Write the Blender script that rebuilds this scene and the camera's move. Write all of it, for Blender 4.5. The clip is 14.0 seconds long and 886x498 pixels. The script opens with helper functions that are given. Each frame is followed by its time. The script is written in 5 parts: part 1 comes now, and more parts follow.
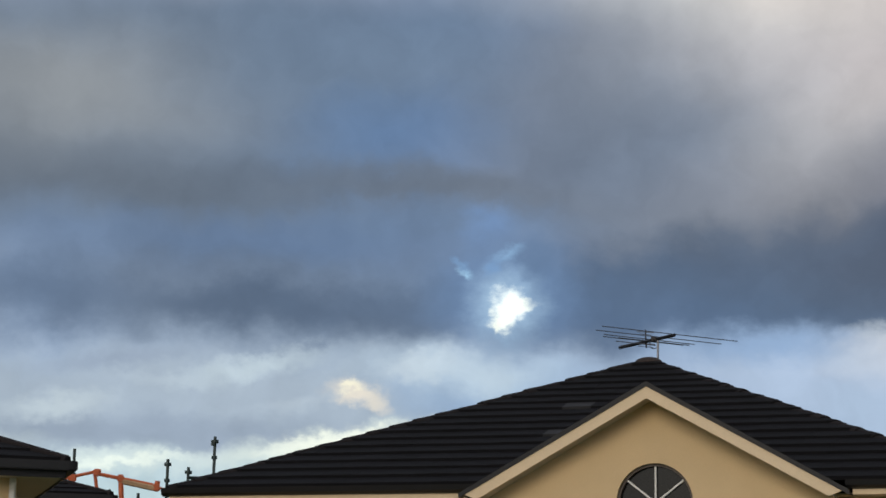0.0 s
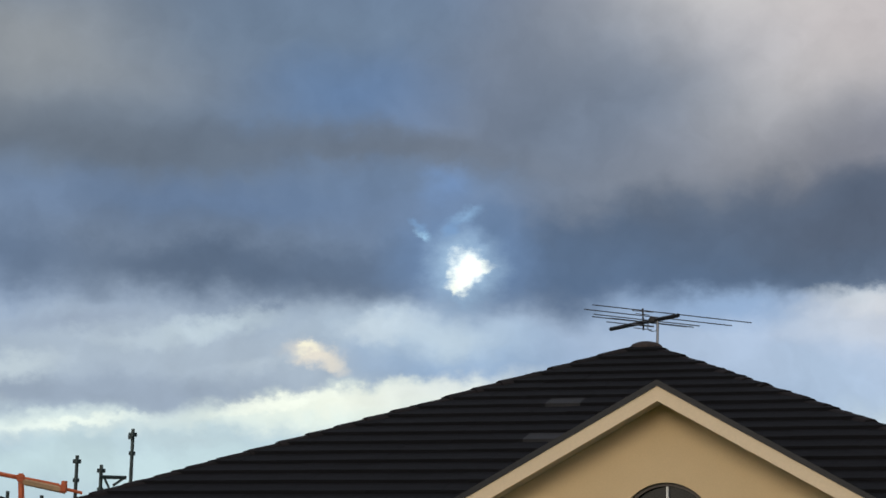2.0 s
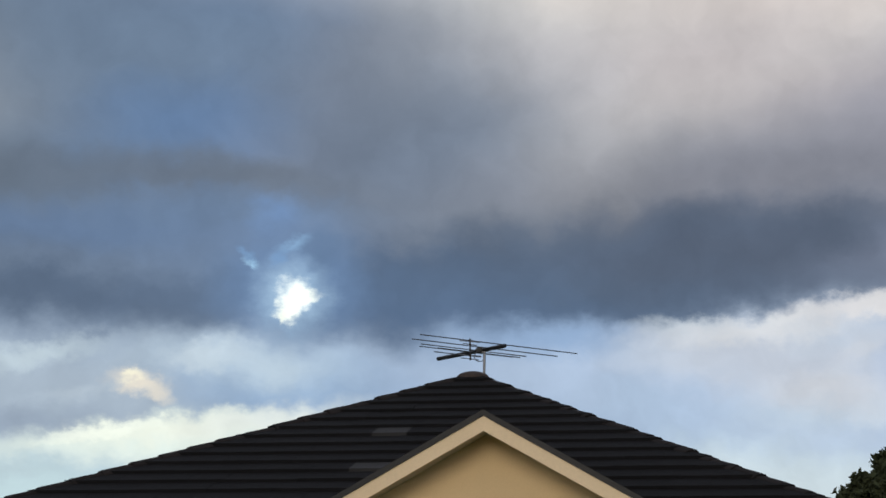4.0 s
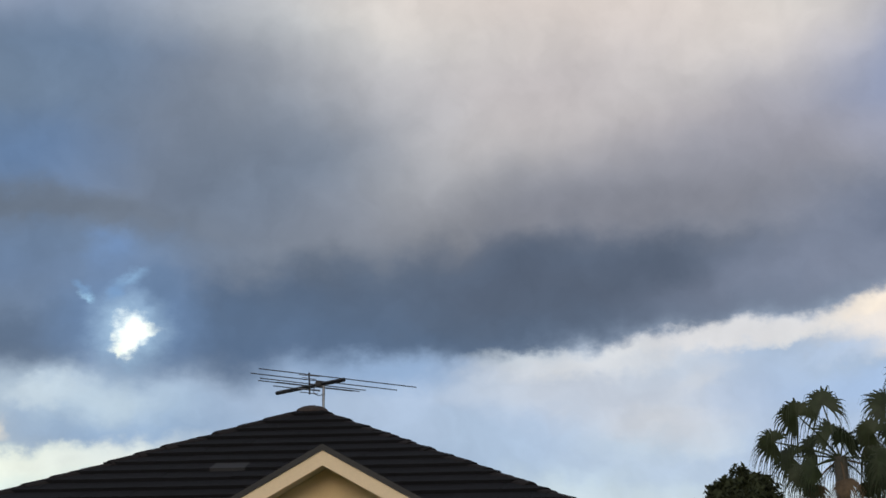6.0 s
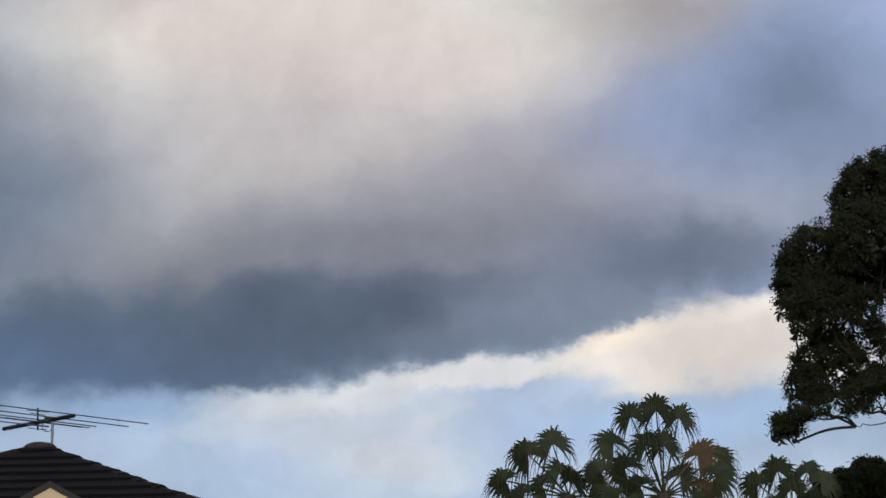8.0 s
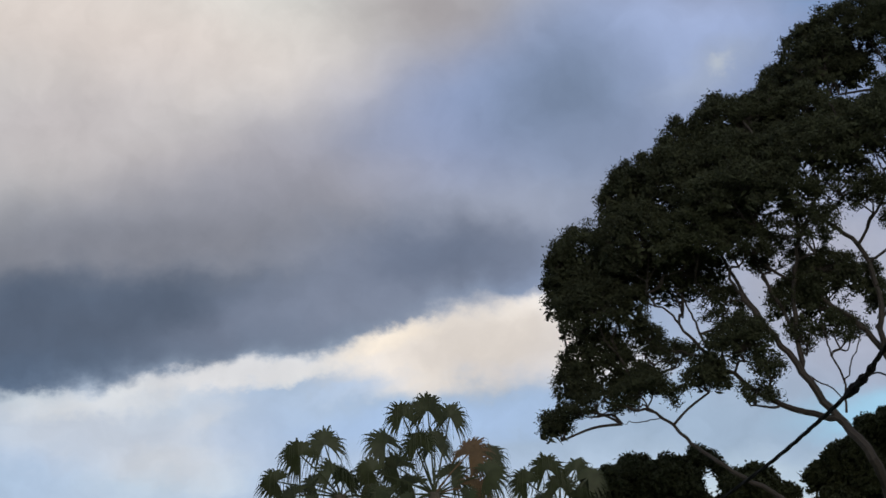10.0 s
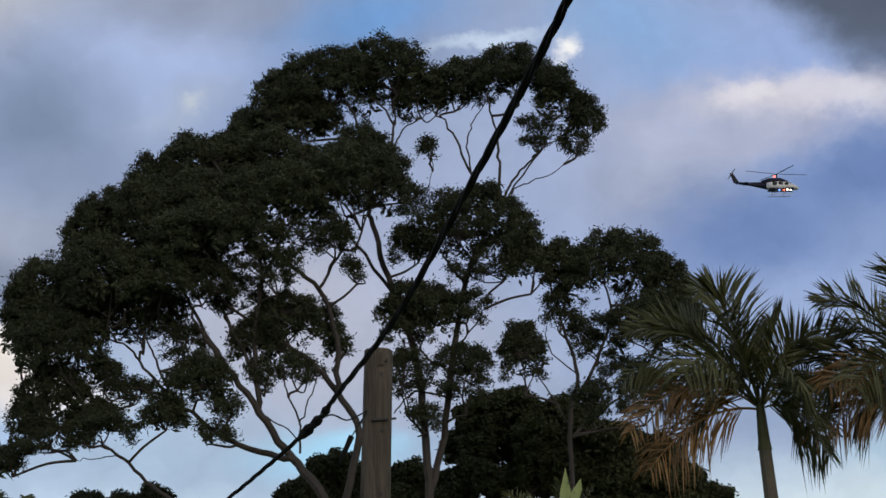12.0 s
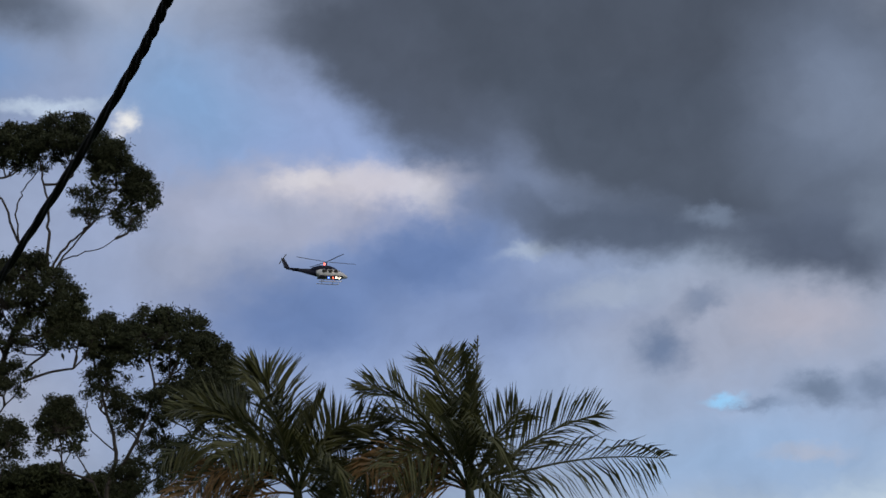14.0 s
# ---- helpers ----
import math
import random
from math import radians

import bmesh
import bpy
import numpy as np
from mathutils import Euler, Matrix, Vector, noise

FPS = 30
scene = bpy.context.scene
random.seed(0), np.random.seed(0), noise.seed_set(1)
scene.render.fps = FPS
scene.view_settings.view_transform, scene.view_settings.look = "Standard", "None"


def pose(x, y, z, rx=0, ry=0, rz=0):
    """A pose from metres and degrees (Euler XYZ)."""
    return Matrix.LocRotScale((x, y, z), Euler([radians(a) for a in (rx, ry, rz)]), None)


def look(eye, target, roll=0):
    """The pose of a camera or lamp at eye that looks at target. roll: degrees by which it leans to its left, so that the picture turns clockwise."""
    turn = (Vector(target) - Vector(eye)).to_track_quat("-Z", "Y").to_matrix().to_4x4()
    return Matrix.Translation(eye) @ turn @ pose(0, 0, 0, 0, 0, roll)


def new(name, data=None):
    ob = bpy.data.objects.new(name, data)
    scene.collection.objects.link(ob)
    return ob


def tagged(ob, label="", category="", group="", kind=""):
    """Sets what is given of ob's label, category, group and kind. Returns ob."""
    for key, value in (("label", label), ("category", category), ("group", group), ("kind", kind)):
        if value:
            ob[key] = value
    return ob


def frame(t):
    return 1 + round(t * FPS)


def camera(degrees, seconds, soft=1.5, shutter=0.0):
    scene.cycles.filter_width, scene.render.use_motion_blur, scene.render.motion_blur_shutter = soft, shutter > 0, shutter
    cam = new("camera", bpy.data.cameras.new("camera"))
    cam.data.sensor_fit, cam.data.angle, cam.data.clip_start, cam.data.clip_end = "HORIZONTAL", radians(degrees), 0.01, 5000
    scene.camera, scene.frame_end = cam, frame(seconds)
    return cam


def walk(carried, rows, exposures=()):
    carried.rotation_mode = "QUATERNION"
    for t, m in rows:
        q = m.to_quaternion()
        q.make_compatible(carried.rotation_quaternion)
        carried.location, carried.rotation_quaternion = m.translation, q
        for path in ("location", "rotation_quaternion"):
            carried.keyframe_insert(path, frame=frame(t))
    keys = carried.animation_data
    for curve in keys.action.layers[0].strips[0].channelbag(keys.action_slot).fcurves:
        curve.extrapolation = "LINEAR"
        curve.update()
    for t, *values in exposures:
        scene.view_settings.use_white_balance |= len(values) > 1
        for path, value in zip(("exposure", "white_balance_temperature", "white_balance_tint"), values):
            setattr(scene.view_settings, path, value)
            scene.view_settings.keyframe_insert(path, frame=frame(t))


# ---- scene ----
EYE = Vector((0.0, 0.0, 1.6))


def toward(az, el, d=1.0):
    """A place at compass azimuth az (clockwise from +y), elevation el, d metres off along the ground."""
    a = radians(az)
    return Vector((d * math.sin(a), d * math.cos(a), 1.6 + d * math.tan(radians(el))))


# ---- camera ----
cam = camera(27.116, 14.0, soft=1.6)
TURNS = [  # seconds, azimuth, pitch, roll, metres back
    (0.0, 0.34, 12.03, 0.93, 5.0), (0.1, 0.26, 11.98, 0.94, 3.7), (0.2, 0.18, 11.9, 0.96, 2.0), (0.3, 0.1, 11.75, 0.98, 0.9),
    (0.4, 0.0, 11.6, 1.0, 0.3), (0.5, -0.06, 11.39, 1.01, 0.0), (1.0, -0.07, 10.96, 1.12, 0.0), (1.5, 0.58, 10.74, 1.1, 0.0),
    (2.0, 1.7, 10.86, 0.97, 0.0), (2.5, 3.03, 11.19, 0.95, 0.0), (3.0, 4.5, 11.41, 0.94, 0.0), (5.5, 10.86, 12.63, -0.25, 0.0),
    (6.0, 12.25, 12.9, -0.42, 0.0), (6.5, 13.71, 13.11, -0.57, 0.0), (7.0, 15.53, 13.4, -0.69, 0.0), (7.5, 18.01, 13.87, -0.75, 0.0),
    (7.7, 19.17, 13.94, -0.95, 0.0), (9.8, 26.94, 13.67, -2.71, 0.0), (10.0, 27.96, 13.7, -2.86, 0.0), (10.5, 31.72, 13.98, -3.16, 0.0),
    (11.0, 36.81, 14.13, -3.51, 0.0), (11.5, 41.67, 13.87, -3.77, 0.0), (12.0, 45.06, 13.86, -4.14, 0.0), (12.5, 47.55, 14.37, -4.27, 0.0),
    (13.0, 50.29, 14.89, -4.44, 0.0), (13.5, 54.21, 15.14, -4.36, 0.0), (14.0, 59.64, 15.33, -4.44, 0.0),
]
rows = []
for t, az, el, roll, back in TURNS:
    ahead = (toward(az, el) - EYE).normalized()
    eye = EYE - ahead * back
    rows.append((t, look(eye, eye + ahead, roll)))
walk(cam, rows, exposures=[(0.0, 0.0), (7.0, 0.0), (10.0, 0.0), (11.0, 0.12), (12.5, 0.16), (13.5, 0.0), (14.0, 0.0)])

# ---- sky and light ----
world = bpy.data.worlds.new("sky")
scene.world = world
world.use_nodes = True
wn, wl = world.node_tree.nodes, world.node_tree.links
wn.clear()


def wmath(op, a, b=None):
    n = wn.new("ShaderNodeMath")
    n.operation = op
    for i, v in enumerate((a, b)):
        if v is None:
            continue
        if isinstance(v, (int, float)):
            n.inputs[i].default_value = v
        else:
            wl.new(v, n.inputs[i])
    return n.outputs[0]


def wnoise(vec, scale, detail, rough=0.55, color=False):
    n = wn.new("ShaderNodeTexNoise")
    n.inputs["Scale"].default_value, n.inputs["Detail"].default_value, n.inputs["Roughness"].default_value = scale, detail, rough
    wl.new(vec, n.inputs["Vector"])
    return n.outputs["Color" if color else "Fac"]


def wvec(op, a, b=None, scale=None):
    n = wn.new("ShaderNodeVectorMath")
    n.operation = op
    for i, v in enumerate((a, b)):
        if v is None:
            continue
        if isinstance(v, tuple):
            n.inputs[i].default_value = v
        else:
            wl.new(v, n.inputs[i])
    if scale is not None:
        n.inputs["Scale"].default_value = scale
    return n.outputs[0]


def wdot(vec, b):
    n = wn.new("ShaderNodeVectorMath")
    n.operation = "DOT_PRODUCT"
    wl.new(vec, n.inputs[0])
    n.inputs[1].default_value = b
    return n.outputs["Value"]


def wmix(fac, a, b):
    n = wn.new("ShaderNodeMix")
    n.data_type = "RGBA"
    for sock, v in ((n.inputs[0], fac), (n.inputs[6], a), (n.inputs[7], b)):
        if isinstance(v, (int, float)):
            sock.default_value = v
        elif isinstance(v, tuple):
            sock.default_value = (*v, 1)
        else:
            wl.new(v, sock)
    return n.outputs[2]


def srgb(r, g, b):
    """A colour from 0 to 255 values, in linear light."""
    return tuple(((c / 255 + 0.055) / 1.055) ** 2.4 if c > 10 else c / 255 / 12.92 for c in (r, g, b))


coord = wn.new("ShaderNodeTexCoord")
split = wn.new("ShaderNodeSeparateXYZ")
wl.new(coord.outputs["Generated"], split.inputs[0])
azimuth = wmath("MULTIPLY", wmath("ARCTAN2", split.outputs[0], split.outputs[1]), 180 / math.pi)
elevation = wmath("MULTIPLY", wmath("ARCSINE", split.outputs[2]), 180 / math.pi)
join = wn.new("ShaderNodeCombineXYZ")
wl.new(azimuth, join.inputs[0])
wl.new(elevation, join.inputs[1])
flat = join.outputs[0]
# clouds: the bearings are stirred by two sizes of noise, so that every bank has a billowing edge
stretched = wvec("MULTIPLY", flat, (0.75, 1.0, 1.0))
stir_big = wvec("SCALE", wvec("SUBTRACT", wnoise(stretched, 0.3, 2.0, 0.5, True), (0.5, 0.5, 0.5)), scale=1.7)
stir_small = wvec("SCALE", wvec("SUBTRACT", wnoise(stretched, 0.95, 4.0, 0.52, True), (0.5, 0.5, 0.5)), scale=1.1)
stirred = wvec("ADD", wvec("ADD", flat, stir_big), stir_small)
stir_fine = wvec("SCALE", wvec("SUBTRACT", wnoise(stretched, 2.4, 4.0, 0.6, True), (0.5, 0.5, 0.5)), scale=0.75)
stirred = wvec("ADD", stirred, wvec("SCALE", stir_fine, scale=0.55))
crisp = wvec("ADD", wvec("ADD", flat, wvec("SCALE", stir_small, scale=0.6)), stir_fine)
soft = wvec("ADD", flat, wvec("ADD", stir_big, wvec("SCALE", stir_small, scale=0.3)))

# bearings with a one in the third place, to take the clouds' offsets
stirred, crisp, soft = [wvec("ADD", wvec("MULTIPLY", q, (1, 1, 0)), (0, 0, 1)) for q in (stirred, crisp, soft)]

sky_tex = wn.new("ShaderNodeTexSky")
sky_tex.sky_type, sky_tex.sun_disc = "NISHITA", False
sky_tex.sun_elevation, sky_tex.sun_rotation = radians(18), radians(200)
ramp = wn.new("ShaderNodeValToRGB")
ramp.color_ramp.interpolation = "EASE"
height = wmath("DIVIDE", wmath("ADD", wn.new("ShaderNodeSeparateXYZ").outputs[1], 0.0), 40.0)
sep = [n for n in wn if n.bl_idname == "ShaderNodeSeparateXYZ"][-1]
wl.new(stirred, sep.inputs[0])
wl.new(height, ramp.inputs[0])
stops = ramp.color_ramp.elements
stops[0].position, stops[0].color = 0.0, (*srgb(196, 208, 216), 1)
stops[1].position, stops[1].color = 1.0, (*srgb(176, 180, 190), 1)
for at_, col in ((0.15, (190, 203, 216)), (0.22, (158, 172, 195)), (0.34, (140, 150, 172)), (0.5, (160, 165, 180))):
    e = stops.new(at_)
    e.color = (*srgb(*col), 1)
sky_col = wmix(0.8, wmix(0.12, (0.0, 0.0, 0.0), sky_tex.outputs[0]), ramp.outputs[0])


def cloud(az, el, sx, sy, turn, col, strength=1.0, hard=0.2, where=None):
    """A bank of cloud: its middle, half sizes in degrees, tilt, colour, thickness and how hard its edge is."""
    global sky_col
    ct, st = math.cos(radians(turn)), math.sin(radians(turn))
    u = wdot(where or stirred, (ct / sx, st / sx, -(az * ct + el * st) / sx))
    v = wdot(where or stirred, (-st / sy, ct / sy, (az * st - el * ct) / sy))
    off = wmath("SQRT", wmath("ADD", wmath("MULTIPLY", u, u), wmath("MULTIPLY", v, v)))
    r = wn.new("ShaderNodeMapRange")
    r.interpolation_type = "SMOOTHSTEP"
    wl.new(off, r.inputs[0])
    r.inputs[1].default_value, r.inputs[2].default_value = hard, 1.6 - hard * 0.6
    r.inputs[3].default_value, r.inputs[4].default_value = strength, 0.0
    sky_col = wmix(r.outputs[0], sky_col, srgb(*col))


# pale band near the horizon
cloud(-4.23, 2.95, 17.32, 3.46, 1, (183, 205, 214), 1, 0.5)
cloud(10.59, 7.32, 7.32, 2.25, 1, (145, 170, 200), 0.95, 0.3)
cloud(-7.87, 7.00, 11.33, 1.90, 1, (162, 177, 192), 0.95, 0.4)
cloud(15.72, 8.18, 13.98, 2.42, -1, (169, 188, 212), 1, 0.4)
cloud(22.64, 7.62, 12.21, 2.08, -3, (174, 192, 217), 1, 0.4)
cloud(38.95, 8.42, 15.73, 2.59, -4, (155, 175, 198), 1, 0.4)
cloud(53.67, 9.00, 15.76, 2.77, -4, (138, 154, 181), 1, 0.4)
cloud(66.65, 10.15, 12.30, 3.11, -4, (151, 168, 197), 1, 0.4)
# high overcast: slate, then mauve where the light comes through, then lavender
cloud(-4.69, 15.70, 23.35, 4.50, 1, (107, 123, 143), 1, 0.75, soft)
cloud(2.30, 15.41, 7.53, 7.26, -1, (102, 124, 154), 0.9, 0.2, soft)
cloud(14.04, 16.47, 12.98, 6.23, 9, (147, 151, 161), 1, 0.45, soft)
cloud(19.30, 18.16, 10.19, 7.26, -3, (164, 161, 167), 0.95, 0.4, soft)
cloud(34.89, 17.49, 10.15, 6.57, -3, (149, 166, 201), 1, 0.3, soft)
cloud(32.71, 17.63, 6.90, 5.71, -4, (122, 133, 158), 0.95, 0.3, soft)
cloud(44.91, 16.12, 10.80, 6.57, -4, (143, 157, 188), 1, 0.4, soft)
cloud(41.73, 20.43, 7.75, 3.80, -4, (119, 138, 173), 0.9, 0.2, soft)
cloud(54.36, 16.16, 10.08, 4.84, -4, (158, 166, 186), 0.95, 0.3, soft)
cloud(56.33, 16.28, 9.37, 7.26, -4, (135, 156, 199), 0.9, 0.3, soft)
# slate overcast in detail
cloud(-12.04, 16.46, 6.13, 2.08, 1, (143, 148, 152), 0.85, 0, soft)
cloud(-19.09, 15.45, 5.92, 3.46, 1, (122, 128, 134), 0.8, 0.2, soft)
cloud(-10.31, 13.83, 7.48, 1.12, -1, (95, 104, 115), 0.7, 0, soft)
cloud(-2.57, 17.69, 5.99, 1.90, 1, (106, 124, 146), 0.75, 0.1, soft)
cloud(-0.87, 15.56, 3.59, 1.30, 1, (96, 126, 166), 0.6, 0)
cloud(5.32, 15.54, 3.41, 2.77, 16, (87, 102, 122), 0.8, 0.1, soft)
cloud(0.08, 13.83, 5.88, 0.73, -3, (102, 112, 125), 0.75, 0.1)
cloud(12.99, 15.90, 5.39, 2.94, 26, (152, 157, 162), 0.75, 0, soft)
cloud(10.32, 13.39, 5.87, 1.21, 5, (112, 118, 128), 0.8, 0.1, soft)
cloud(13.68, 15.53, 3.05, 1.38, 31, (178, 179, 180), 0.65, 0, soft)
cloud(8.04, 17.42, 3.08, 2.08, 1, (108, 118, 132), 0.6, 0, soft)
# the lit mauve cloud above the bank
cloud(17.41, 19.20, 10.25, 2.94, 11, (196, 196, 198), 0.95, 0.1, soft)
cloud(17.79, 19.71, 8.82, 2.08, 9, (214, 213, 211), 0.85, 0, soft)
cloud(14.04, 16.47, 4.33, 1.47, 29, (186, 186, 189), 0.85, 0, soft)
cloud(18.41, 21.07, 14.08, 1.90, 3, (221, 220, 214), 0.9, 0.2, soft)
cloud(15.41, 17.25, 6.88, 1.38, 25, (196, 195, 196), 0.75, 0, soft)
cloud(19.23, 15.10, 7.52, 1.38, -1, (147, 150, 159), 0.75, 0.1, soft)
cloud(16.61, 20.55, 9.60, 1.90, -7, (210, 199, 193), 0.85, 0.1, soft)
cloud(15.72, 17.80, 5.99, 2.25, -3, (186, 179, 180), 0.75, 0, soft)
cloud(7.12, 15.03, 4.66, 3.29, 19, (114, 127, 146), 0.85, 0, soft)
cloud(23.03, 14.26, 7.49, 1.90, 3, (149, 155, 168), 0.85, 0.1, soft)
cloud(30.39, 17.91, 3.09, 2.59, 24, (149, 170, 206), 0.85, 0, soft)
cloud(28.23, 14.59, 4.82, 1.90, 9, (161, 171, 189), 0.85, 0, soft)
cloud(24.70, 15.79, 7.19, 1.90, 9, (149, 149, 160), 0.8, 0.1, soft)
cloud(29.41, 18.05, 3.46, 2.94, 27, (141, 156, 192), 0.7, 0, soft)
cloud(35.64, 19.87, 4.78, 2.25, 17, (162, 178, 215), 0.9, 0.1, soft)
cloud(27.53, 13.91, 5.88, 1.30, 9, (149, 155, 173), 0.8, 0.1)
# the long dark bank, its base blue-black
cloud(-12.21, 10.77, 2.64, 2.25, 1, (120, 141, 170), 0.85, 0.1)
cloud(-4.92, 12.27, 7.61, 0.86, 1, (98, 121, 154), 0.7, 0.1)
cloud(-5.38, 10.33, 8.44, 1.45, -2, (77, 94, 117), 0.9, 0.1)
cloud(-18.94, 9.79, 7.37, 1.30, 1, (85, 104, 130), 0.9, 0.2)
cloud(8.88, 10.72, 8.80, 1.64, 1, (77, 95, 119), 0.96, 0.15)
cloud(1.19, 12.71, 3.90, 0.69, 1, (104, 124, 150), 0.7, 0)
cloud(13.25, 11.94, 5.30, 0.86, 3, (93, 101, 113), 0.8, 0.1, soft)
cloud(7.72, 10.49, 8.09, 1.30, -1, (88, 110, 140), 0.95, 0.2)
cloud(14.34, 11.27, 8.46, 1.42, 2, (86, 105, 130), 0.95, 0.1)
cloud(14.89, 12.44, 7.79, 0.78, 1, (92, 104, 121), 0.75, 0.1, soft)
cloud(14.68, 11.53, 8.82, 1.47, 2, (88, 106, 130), 0.9, 0.1)
cloud(22.72, 11.40, 3.88, 0.78, 9, (114, 128, 150), 0.85, 0.1)
cloud(18.36, 14.17, 9.27, 1.38, 2, (121, 124, 135), 0.8, 0.1, soft)
cloud(17.46, 11.84, 8.48, 1.56, 1, (85, 96, 114), 0.96, 0.12)
cloud(25.48, 12.42, 5.84, 1.04, 11, (127, 136, 156), 0.85, 0.1)
cloud(27.85, 13.38, 4.27, 1.47, -4, (99, 110, 131), 0.85, 0.1)
# billows below the bank
cloud(-9.03, 6.09, 7.30, 0.73, 1, (145, 160, 178), 0.85, 0.3)
cloud(-5.65, 8.21, 2.27, 0.38, 13, (191, 207, 216), 0.8, 0, crisp)
cloud(-11.47, 6.85, 1.57, 0.38, 9, (193, 207, 214), 0.7, 0, crisp)
cloud(1.99, 7.61, 3.49, 1.21, 1, (129, 160, 197), 0.85, 0.2)
cloud(-0.12, 8.42, 1.31, 0.45, 7, (207, 217, 221), 0.85, 0.1, crisp)
cloud(1.80, 8.10, 0.96, 0.62, 1, (181, 200, 214), 0.7, 0, crisp)
cloud(-2.30, 7.49, 0.87, 0.38, -7, (230, 222, 206), 0.9, 0.15, crisp)
cloud(-1.69, 7.19, 0.49, 0.28, -24, (220, 216, 206), 0.8, 0.1, crisp)
cloud(-2.55, 7.66, 0.35, 0.17, 21, (245, 240, 214), 0.85, 0.1, crisp)
cloud(-1.86, 5.75, 5.56, 0.62, 7, (222, 234, 226), 0.95, 0.3)
cloud(-0.46, 6.16, 3.48, 0.45, 5, (237, 242, 226), 0.8, 0.1, crisp)
cloud(-10.34, 4.92, 2.95, 0.42, 5, (218, 232, 228), 0.85, 0.2)
cloud(-6.03, 4.72, 1.56, 0.28, 1, (174, 190, 198), 0.7, 0, crisp)
cloud(-17.01, 5.57, 4.52, 0.62, 1, (214, 228, 224), 0.8, 0.2)
cloud(-3.28, 5.96, 1.91, 0.22, 11, (243, 250, 236), 0.85, 0.1, crisp)
cloud(-9.50, 5.17, 1.91, 0.17, 6, (237, 248, 238), 0.8, 0.1, crisp)
cloud(-7.23, 4.33, 2.95, 0.35, 1, (168, 187, 199), 0.7, 0, crisp)
cloud(-11.82, 4.27, 1.39, 0.38, 21, (162, 182, 198), 0.7, 0, crisp)
cloud(-4.02, 7.13, 1.22, 0.24, 11, (176, 190, 202), 0.6, 0, crisp)
cloud(-7.90, 7.69, 1.57, 0.24, -5, (179, 194, 206), 0.6, 0, crisp)
cloud(-9.66, 8.31, 2.10, 0.28, 9, (145, 160, 180), 0.7, 0, crisp)
cloud(-7.72, 3.89, 8.67, 0.69, 1, (193, 216, 220), 0.8, 0.1)
cloud(1.02, 8.22, 3.67, 1.04, -1, (186, 204, 218), 0.8, 0.1)
cloud(1.76, 6.44, 2.78, 0.45, 9, (218, 226, 224), 0.8, 0, crisp)
cloud(10.75, 9.01, 3.85, 0.62, -1, (143, 170, 204), 0.85, 0.1)
cloud(16.79, 8.69, 4.02, 1.04, 4, (192, 204, 216), 0.85, 0.2)
cloud(18.86, 6.90, 2.79, 1.04, -1, (192, 207, 220), 0.8, 0.1, crisp)
cloud(13.58, 6.81, 3.13, 0.86, -1, (165, 185, 208), 0.7, 0)
cloud(19.06, 7.68, 1.05, 0.38, 19, (208, 219, 228), 0.75, 0.1, crisp)
cloud(17.70, 9.55, 1.23, 0.24, 13, (218, 222, 224), 0.8, 0.1, crisp)
cloud(20.42, 6.70, 0.87, 0.45, -1, (202, 214, 226), 0.7, 0.1, crisp)
cloud(23.35, 10.07, 1.58, 0.28, 11, (223, 224, 222), 0.8, 0.1, crisp)
cloud(14.85, 9.42, 1.58, 0.31, -1, (202, 212, 220), 0.7, 0, crisp)
# cream wedge under the end of the bank
cloud(27.62, 8.42, 5.77, 0.73, 3, (162, 186, 219), 0.9, 0.2)
cloud(17.44, 8.30, 4.54, 1.21, -3, (188, 196, 209), 0.85, 0.2)
cloud(21.47, 10.06, 3.86, 0.45, 5, (214, 214, 216), 0.95, 0.35, crisp)
cloud(17.10, 9.25, 3.33, 0.42, 3, (208, 211, 215), 0.8, 0.1, crisp)
cloud(28.09, 10.57, 4.05, 1.00, 9, (238, 230, 222), 1, 0.4)
cloud(26.31, 10.97, 1.94, 0.38, 13, (255, 240, 219), 0.85, 0.1, crisp)
cloud(29.93, 11.50, 2.12, 0.45, 19, (246, 238, 229), 0.8, 0.1, crisp)
cloud(31.81, 9.98, 2.63, 0.86, -3, (228, 222, 221), 0.85, 0.2)
cloud(29.13, 9.96, 1.58, 0.28, -11, (208, 207, 213), 0.6, 0, crisp)
cloud(24.82, 9.46, 1.75, 0.28, 11, (178, 196, 221), 0.7, 0, crisp)
cloud(19.15, 7.39, 1.92, 0.62, -3, (206, 210, 217), 0.7, 0, crisp)
cloud(20.22, 8.74, 1.05, 0.38, 27, (200, 206, 215), 0.7, 0, crisp)
cloud(29.02, 10.51, 3.34, 1.14, 0, (209, 201, 194), 0.9, 0.3)
# behind the trees
cloud(27.93, 21.26, 3.71, 1.90, -4, (149, 143, 145), 0.8, 0, soft)
cloud(32.37, 18.33, 3.46, 2.08, 6, (107, 123, 147), 0.8, 0, soft)
cloud(36.96, 18.55, 2.01, 0.69, 16, (155, 167, 189), 0.7, 0)
cloud(37.27, 18.78, 0.44, 0.21, 11, (178, 186, 197), 0.8, 0, crisp)
cloud(40.23, 11.86, 4.59, 3.29, -4, (171, 173, 187), 0.85, 0.1)
cloud(44.44, 10.51, 4.22, 2.08, -4, (165, 171, 190), 0.7, 0)
cloud(41.03, 7.77, 2.44, 0.62, 2, (151, 192, 219), 0.85, 0)
cloud(41.25, 7.95, 2.10, 0.69, -4, (156, 200, 226), 0.8, 0)
